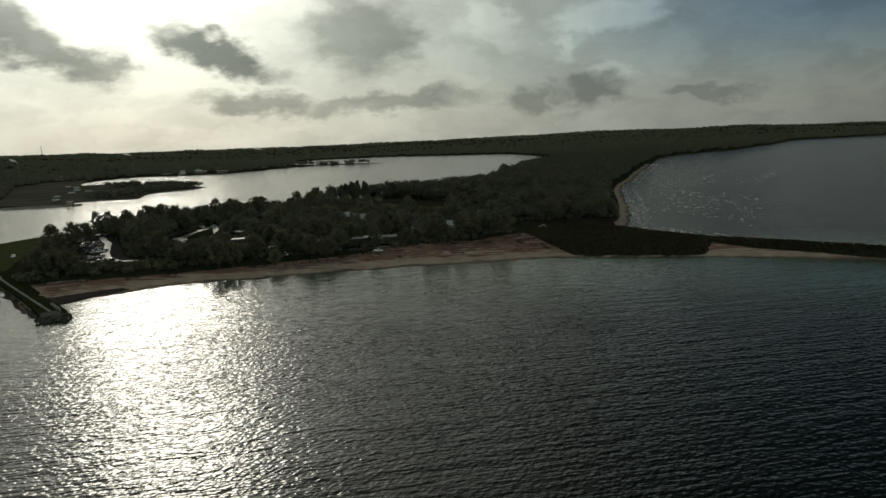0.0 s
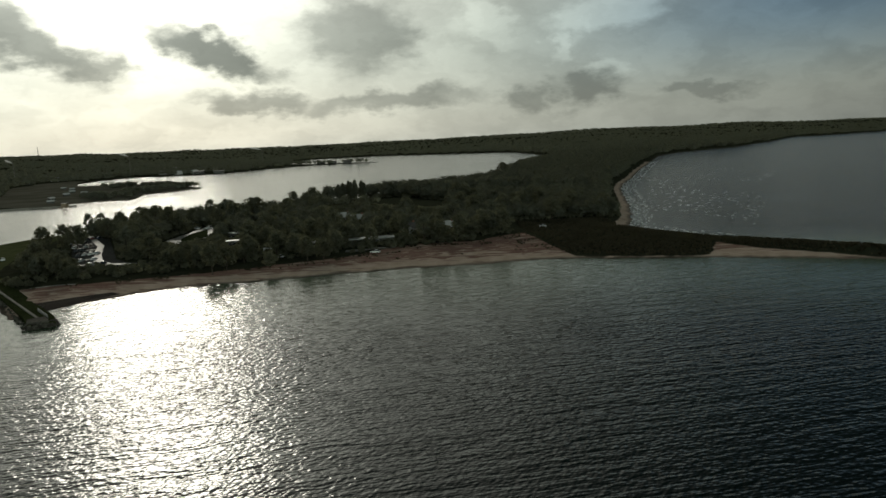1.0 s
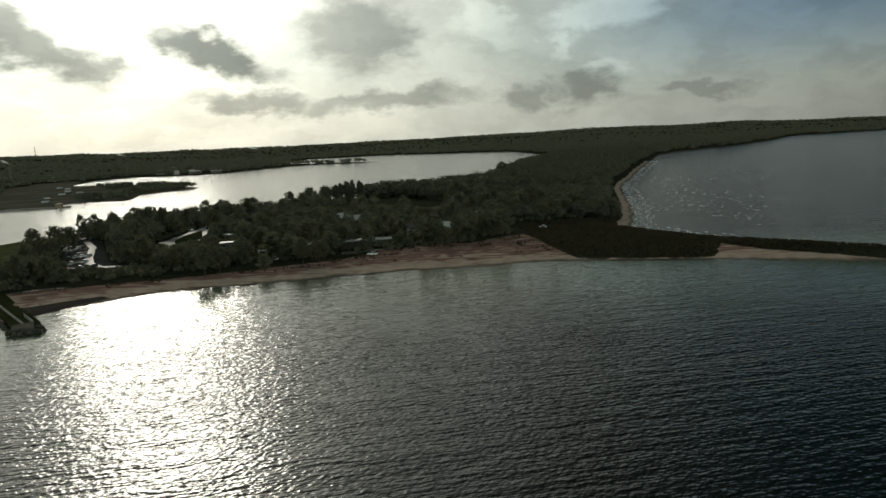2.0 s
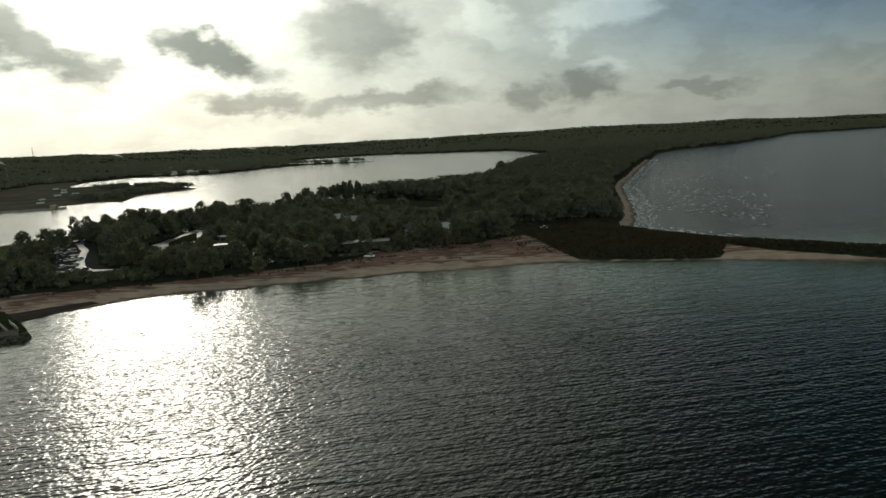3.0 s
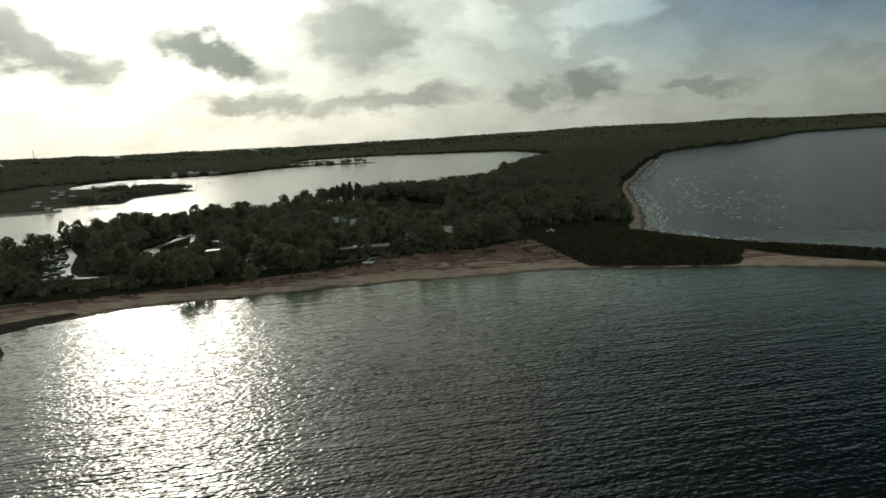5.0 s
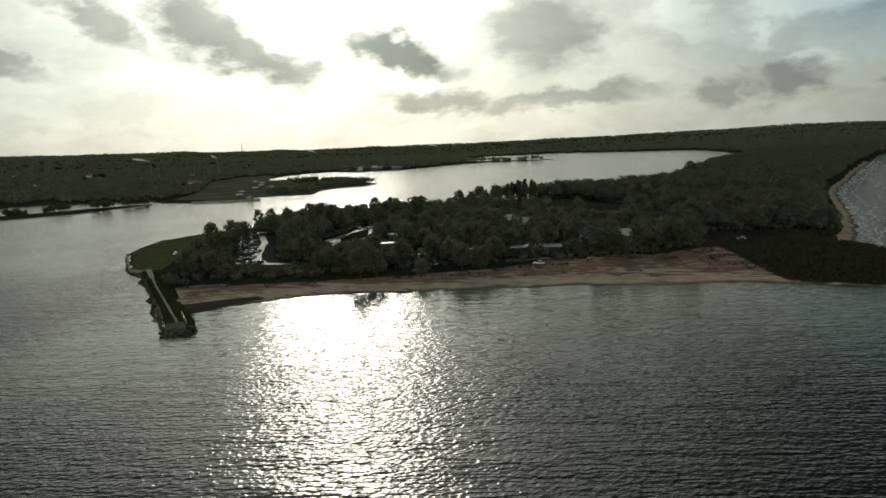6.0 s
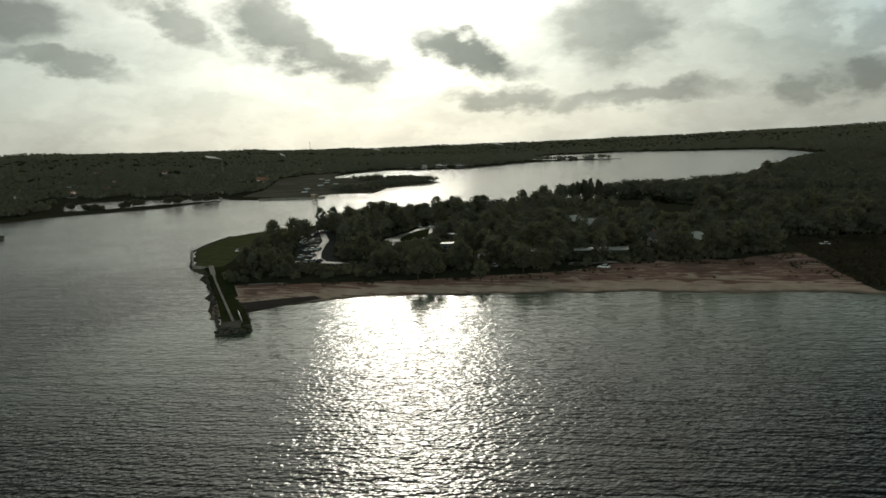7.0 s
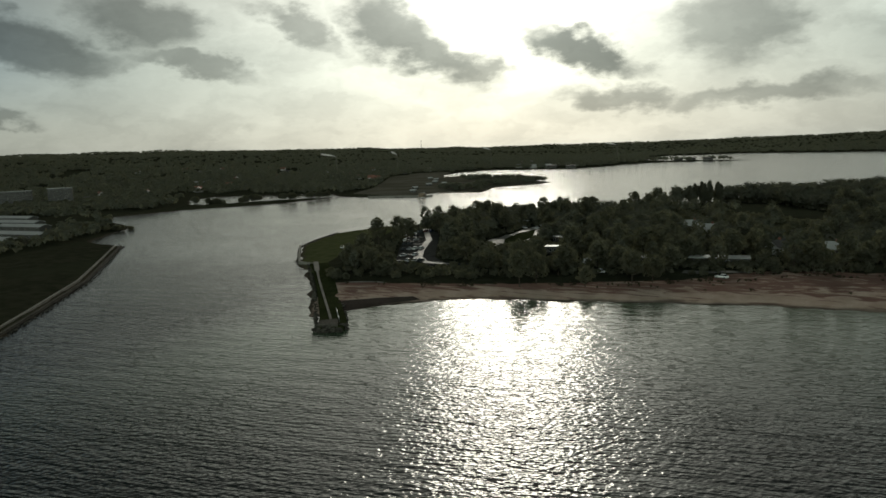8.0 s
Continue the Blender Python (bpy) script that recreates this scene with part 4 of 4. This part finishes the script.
def make_flat_house(name, label, long, wide, high, roof, windows=4):
    base = tagged(new(name), label, "house", "houses")
    part("wall", box(bmesh.new(), -long / 2, long / 2, -wide / 2, wide / 2, -0.8, high), WALL_GREY, base)
    part("roof", box(bmesh.new(), -long / 2 - 0.5, long / 2 + 0.5, -wide / 2 - 0.5, wide / 2 + 0.5, high, high + 0.3, 0.04), roof, base, "flat pale roof")
    for k in range(windows):
        x = -long / 2 + long * (k + 0.5) / windows
        w = part("window", box(bmesh.new(), x - 0.7, x + 0.7, -wide / 2 - 0.05, -wide / 2 + 0.05, 0.9, 2.2), WALL_WHITE, base)
        part("pane", box(bmesh.new(), x - 0.6, x + 0.6, -wide / 2 - 0.07, -wide / 2 + 0.07, 1.0, 2.1), GLASS, w)
    part("door", box(bmesh.new(), long / 2 - 0.05, long / 2 + 0.06, -0.5, 0.5, 0, 2.1), TIMBER, base)
    return base


def settle(ob, x, y, turn):
    ob.matrix_basis = pose(x, y, ground(x, y) + 0.1, rz=turn)
    return ob


WHITE_HOUSE = settle(make_house("house", "small white rendered house with dark gabled roof", 8, 6, 2.8, 5.2, WALL_WHITE, ROOF_DARK), -33, 317, 62)
settle(make_flat_house("kiosk", "grey flat-roofed kiosk behind the beach", 8, 4, 2.8, ROOF_PALE), -119, 298, 12)
settle(make_flat_house("kiosk", "small grey flat-roofed building near the loop", 7, 6, 3.0, ROOF_PALE, 2), -127, 331, -40)
settle(make_flat_house("pavilion", "long grey beach pavilion with pale flat roof", 20, 6, 2.7, ROOF_PALE, 7), -50, 285, 8)
settle(make_flat_house("bathing_house", "grey bathing house with pale flat roof", 10, 6, 3.0, ROOF_PALE, 3), -77, 280, 8)
settle(make_house("house", "grey boarded house with pale metal roof", 8, 5, 2.8, 5.2, WALL_GREY, ROOF_PALE), -14, 315, 5)
settle(make_house("house", "grey boarded cottage with pale roof beside meadow", 9, 7, 2.8, 5.2, WALL_GREY, ROOF_PALE), -78, 388, 15)
settle(make_house("house", "white cottage with pale metal roof", 10, 7, 2.8, 5.0, WALL_WHITE, ROOF_PALE), -67, 371, 10)
settle(make_house("house", "dark-roofed cottage among trees", 9, 7, 2.8, 5.4, WALL_GREY, ROOF_DARK), -93, 288, 20)
settle(make_house("shed", "small white shed on the heath", 5, 4, 2.4, 3.8, WALL_WHITE, ROOF_PALE, 1, "sheds", 1, False), 62, 368, 30)

FAR_WHITE = make_house("far_house", "white house with pale roof on the mainland", 14, 9, 4.2, 7.5, WALL_WHITE, ROOF_PALE, 3, "houses on the mainland")
FAR_RED = make_house("far_house", "house with red tiled roof on the mainland", 13, 9, 4.0, 7.8, WALL_WHITE, ROOF_RED, 3, "houses on the mainland")
FAR_DARK = make_house("warehouse", "dark harbour warehouse with low roof", 20, 10, 4.5, 6.0, WALL_GREY, ROOF_DARK, 5, "warehouses", 1, False)
LONG_SHED = make_house("storage_shed", "long low storage shed with pale metal roof", 52, 9, 3.2, 4.6, WALL_GREY, ROOF_PALE, 7, "storage sheds on the bank", 1, False)
settle(LONG_SHED, -648, 366, 3)
for x, y, turn in ((-594, 340, 2), (-538, 311, 2), (-488, 281, 2), (-470, 256, 4)):
    on_ground(LONG_SHED, x, y, turn, 0.1)
settle(FAR_WHITE, -1005, 1240, 20)
for x, y, turn in ((-824, 1290, 10), (-942, 1221, 0), (-939, 1316, 40), (-560, 1440, 0), (-590, 1430, 20), (-640, 1470, 10), (-701, 1687, 10), (-826, 1299, 60), (-820, 1373, 20), (-1010, 886, 10), (-1050, 940, 5)):
    on_ground(FAR_WHITE, x, y, turn, 0.1)
HARBOUR_SHED = make_house("harbour_shed", "small pale harbour shed on the low cape", 7, 4, 2.2, 3.4, WALL_GREY, ROOF_PALE, 2, "harbour sheds", 1, False)
settle(HARBOUR_SHED, -444, 706, 15)
for x, y, turn in ((-492, 823, 40), (-520, 888, 10), (-470, 752, 70), (-482, 846, 20), (-560, 960, 35), (-600, 1010, 15)):
    on_ground(HARBOUR_SHED, x, y, turn, 0.1)
settle(FAR_RED, -700, 1000, 20)
for k in range(34):
    a, r = radians(rng.uniform(-58, -22)), rng.uniform(1000, 1900)
    x, y = -10 + r * math.sin(a), -10 + r * math.cos(a)
    if signed(np.array([x]), np.array([y]), COAST)[0] > 15 and signed(np.array([x]), np.array([y]), LOW_CAPE)[0] < -20:
        on_ground(FAR_RED if k % 3 else FAR_DARK, x, y, rng.uniform(0, 180), 0.1)
settle(FAR_DARK, -500, 1412, 20)
for x, y, turn in ((-545, 1425, 5), (-312, 1690, 10), (-272, 1668, 8), (-345, 1715, 10)):
    on_ground(FAR_DARK, x, y, turn, 0.1)


def make_block(x, y, turn, long, storeys):
    base = tagged(new("apartment_building"), f"grey {storeys}-storey apartment block above the bank trees", "apartment building", "apartment blocks")
    high = storeys * 2.9
    part("wall", box(bmesh.new(), -long / 2, long / 2, -6, 6, -1, high), WALL_GREY, base)
    part("roof", box(bmesh.new(), -long / 2 - 0.3, long / 2 + 0.3, -6.3, 6.3, high, high + 0.5, 0.05), ROOF_PALE, base)
    for level in range(storeys):
        for k in range(int(long // 4)):
            cx, z = -long / 2 + 2 + 4 * k, level * 2.9 + 0.9
            w = part("window", box(bmesh.new(), cx - 0.9, cx + 0.9, -6.06, -5.95, z, z + 1.5), WALL_WHITE, base)
            part("pane", box(bmesh.new(), cx - 0.8, cx + 0.8, -6.09, -5.98, z + 0.1, z + 1.4), GLASS, w)
    settle(base, x, y, turn)


make_block(-822, 518, 55, 26, 7)
make_block(-905, 512, 58, 36, 6)


def make_pilot_hut():
    base = tagged(new("pilot_hut"), "dark timber hut on piles at channel edge", "hut")
    part("hut", box(bmesh.new(), -2.6, 2.6, -2.2, 2.2, 2.0, 5.6, 0.05), TIMBER, base)
    part("roof", box(bmesh.new(), -3.0, 3.0, -2.6, 2.6, 5.6, 5.9, 0.05), ROOF_DARK, base)
    part("deck", box(bmesh.new(), -3.6, 3.6, -3.2, 3.2, 1.7, 2.0, 0.04), TIMBER, base)
    for x in (-3, 3):
        for y in (-2.6, 2.6):
            part("pile", rod(bmesh.new(), (x, y, -6), (x, y, 1.8), 0.25), TIMBER, base)
    base.location = (-393, 641, 0)


make_pilot_hut()
quay = tagged(new("dock_quay"), "pale concrete dock edge on the cape", "quay", kind="structure")
part("wall", strip([(-470, 653), (-428, 656), (-403, 656), (-397, 668)], 3.0, -4.0, 1.7), CONCRETE, quay)


def make_buoy():
    base = tagged(new("buoy"), "dark channel buoy floating in the lagoon", "buoy")
    part("float", rod(bmesh.new(), (0, 0, -0.6), (0, 0, 0.7), 1.1, 0.9, 10), ROOF_DARK, base)
    part("mast", rod(bmesh.new(), (0, 0, 0.6), (0, 0, 4.2), 0.35, 0.15, 8), ROOF_DARK, base)
    part("topmark", rod(bmesh.new(), (0, 0, 4.2), (0, 0, 5.2), 0.5, 0.05, 8), ROOF_DARK, base)
    base.location = (-390, 1065, 0)


make_buoy()
# clumps of willow along the mole, with gaps to the basin behind
for x0, y0, x1, y1, count in ((-657, 575, -650, 574, 2), (-636, 574, -618, 580, 8), (-602, 592, -572, 590, 10), (-556, 604, -534, 602, 9), (-534, 622, -520, 655, 9)):
    for k in range(count):
        f = (k + rng.uniform(0, 1)) / count
        plant(KINDS[4], x0 + (x1 - x0) * f + rng.uniform(-4, 4), y0 + (y1 - y0) * f + rng.uniform(-4, 4), rng.uniform(0.75, 1.15))


# ---------------------------------------------------------------- foam
def make_foam():
    verts, faces = [], []

    def fleck(x, y, long, wide, turn):
        n = 7
        first = len(verts)
        c, s = math.cos(turn), math.sin(turn)
        for k in range(n):
            a = 2 * math.pi * k / n
            r = rng.uniform(0.6, 1.1)
            u, v = long * r * math.cos(a), wide * r * math.sin(a)
            verts.append((x + u * c - v * s, y + u * s + v * c, 0.05))
        faces.append(tuple(range(first, first + n)))

    a, r = radians(1) * rng.uniform(11, 25, 900), 320 * np.exp(rng.uniform(0, 0.95, 900))
    for k in range(900):
        x, y = -10 + r[k] * math.sin(a[k]), -10 + r[k] * math.cos(a[k])
        if signed(np.array([x]), np.array([y]), COAST)[0] < -3 and x > 80 and math.sin(x * 0.05) + math.sin(y * 0.031 + 1) > -0.5:
            fleck(x, y, rng.uniform(0.5, 1.9), rng.uniform(0.2, 0.55), rng.uniform(-0.3, 0.3))
    line = BAY[5:15]
    for (ax, ay), (bx, by) in zip(line[:-1], line[1:]):
        span = math.hypot(bx - ax, by - ay)
        for k in range(int(span / 0.8)):
            f = rng.uniform()
            d = rng.uniform(0.0, 5.0) if rng.uniform() < 0.7 else rng.uniform(5, 12)
            nx, ny = (by - ay) / span, -(bx - ax) / span
            fleck(ax + (bx - ax) * f + nx * d, ay + (by - ay) * f + ny * d, rng.uniform(0.8, 2.6), rng.uniform(0.35, 0.9), math.atan2(by - ay, bx - ax) + rng.uniform(-0.3, 0.3))
    tagged(new("foam", mesh_of("foam", verts, faces, FOAM)), "white foam flecks and surf along the bay", "foam", kind="stuff")


make_foam()


# ---------------------------------------------------------------- chimneys with steam, far inland
STEAM = bpy.data.materials.new("steam")
STEAM.use_nodes = True
sb = STEAM.node_tree.nodes["Principled BSDF"]
sb.inputs["Base Color"].default_value, sb.inputs["Roughness"].default_value = (0.85, 0.85, 0.83, 1), 1.0
sb.inputs["Specular IOR Level"].default_value = 0.0
st = STEAM.node_tree
lit = node(st, "ShaderNodeMixShader", inputs={0: 0.9, 1: sb.outputs[0], 2: node(st, "ShaderNodeBsdfTranslucent", inputs={"Color": (1.0, 1.0, 0.98, 1.0)}).outputs[0]})
airy = node(st, "ShaderNodeMixShader", inputs={0: 0.6, 1: node(st, "ShaderNodeBsdfTransparent").outputs[0], 2: lit.outputs[0]})
st.links.new(airy.outputs[0], st.nodes["Material Output"].inputs["Surface"])


def make_plume(bearing, reach, wide, top):
    x, y = -10 + reach * math.sin(radians(bearing)), -10 + reach * math.cos(radians(bearing))
    z = ground(x, y)
    tall = max(12.0, top - z)
    base = tagged(new("factory_chimney"), "distant factory chimney with white steam drifting sideways", "chimney", "smoking chimneys")
    part("stack", rod(bmesh.new(), (0, 0, -2), (0, 0, tall - 9.0), 0.7, 0.5, 10), CONCRETE, base)
    bm = bmesh.new()
    bmesh.ops.create_icosphere(bm, subdivisions=4, radius=1.0)
    for v in bm.verts:
        f = (1 - v.co.x) / 2
        r = 0.8 + 3.0 * f
        lump = 1 + 0.9 * noise.noise(Vector((v.co.x * 3.0, v.co.y * 1.5 + reach, v.co.z * 1.5))) + 0.4 * noise.noise(v.co * 7.0)
        v.co = Vector((-wide * f, v.co.y * r * lump, tall - 9.0 + 9.0 * f ** 0.6 + v.co.z * r * 0.7 * lump))
    part("steam", bm, STEAM, base, "thin white steam")
    base.location = (x, y, z)


make_plume(-37.6, 1700, 46, 52)
make_plume(-32.8, 1700, 16, 50)
make_plume(-25.3, 1700, 22, 52)
make_plume(-15.5, 2000, 34, 50)


def make_mast(bearing, reach, tall):
    x, y = -10 + reach * math.sin(radians(bearing)), -10 + reach * math.cos(radians(bearing))
    base = tagged(new("radio_mast"), "thin dark radio mast on the horizon", "mast")
    part("pole", rod(bmesh.new(), (0, 0, -1), (0, 0, tall), 1.2, 0.5, 6), ROOF_DARK, base)
    for k in range(3):
        part("platform", rod(bmesh.new(), (0, 0, tall * (0.6 + 0.15 * k)), (0, 0, tall * (0.6 + 0.15 * k) + 0.8), 2.2, 2.2, 8), ROOF_DARK, base)
    base.location = (x, y, ground(x, y))


make_mast(-31.0, 3000, 44)


# ---------------------------------------------------------------- seaweed and dune grass on the beach
WEED = material("rotting_seaweed", (0.024, 0.018, 0.014), 0.95, 0.35, 0.6, 0.08, spec=0.05)
sheet([(-158, 187), (-148.5, 183.5), (-143, 192), (-139, 199.5), (-131, 207), (-135, 209), (-144, 203), (-151, 196)], 0.16, WEED, "seaweed_bank", "dark bank of rotting seaweed beside the jetty", "seaweed")


def make_dune_grass():
    xs, ys = rng.uniform(-170, 40, 5000), rng.uniform(215, 298, 5000)
    edge = signed(xs, ys, SAND)
    ok = (edge > 0) & (edge < 14) & (signed(xs, ys, COAST) > 13) & (wavy(xs, ys, 13.0, 5.0) + 0.7 * wavy(xs, ys, 5.0, 1.0) > 0.25)
    simple_forest("dune_grass", "tufts of dark dune grass and scrub on the sand", xs[ok][:900], ys[ok][:900], 0.9, 10, 5.0)
    bpy.data.objects["dune_grass"].data.materials[0] = HEATHER


make_dune_grass()
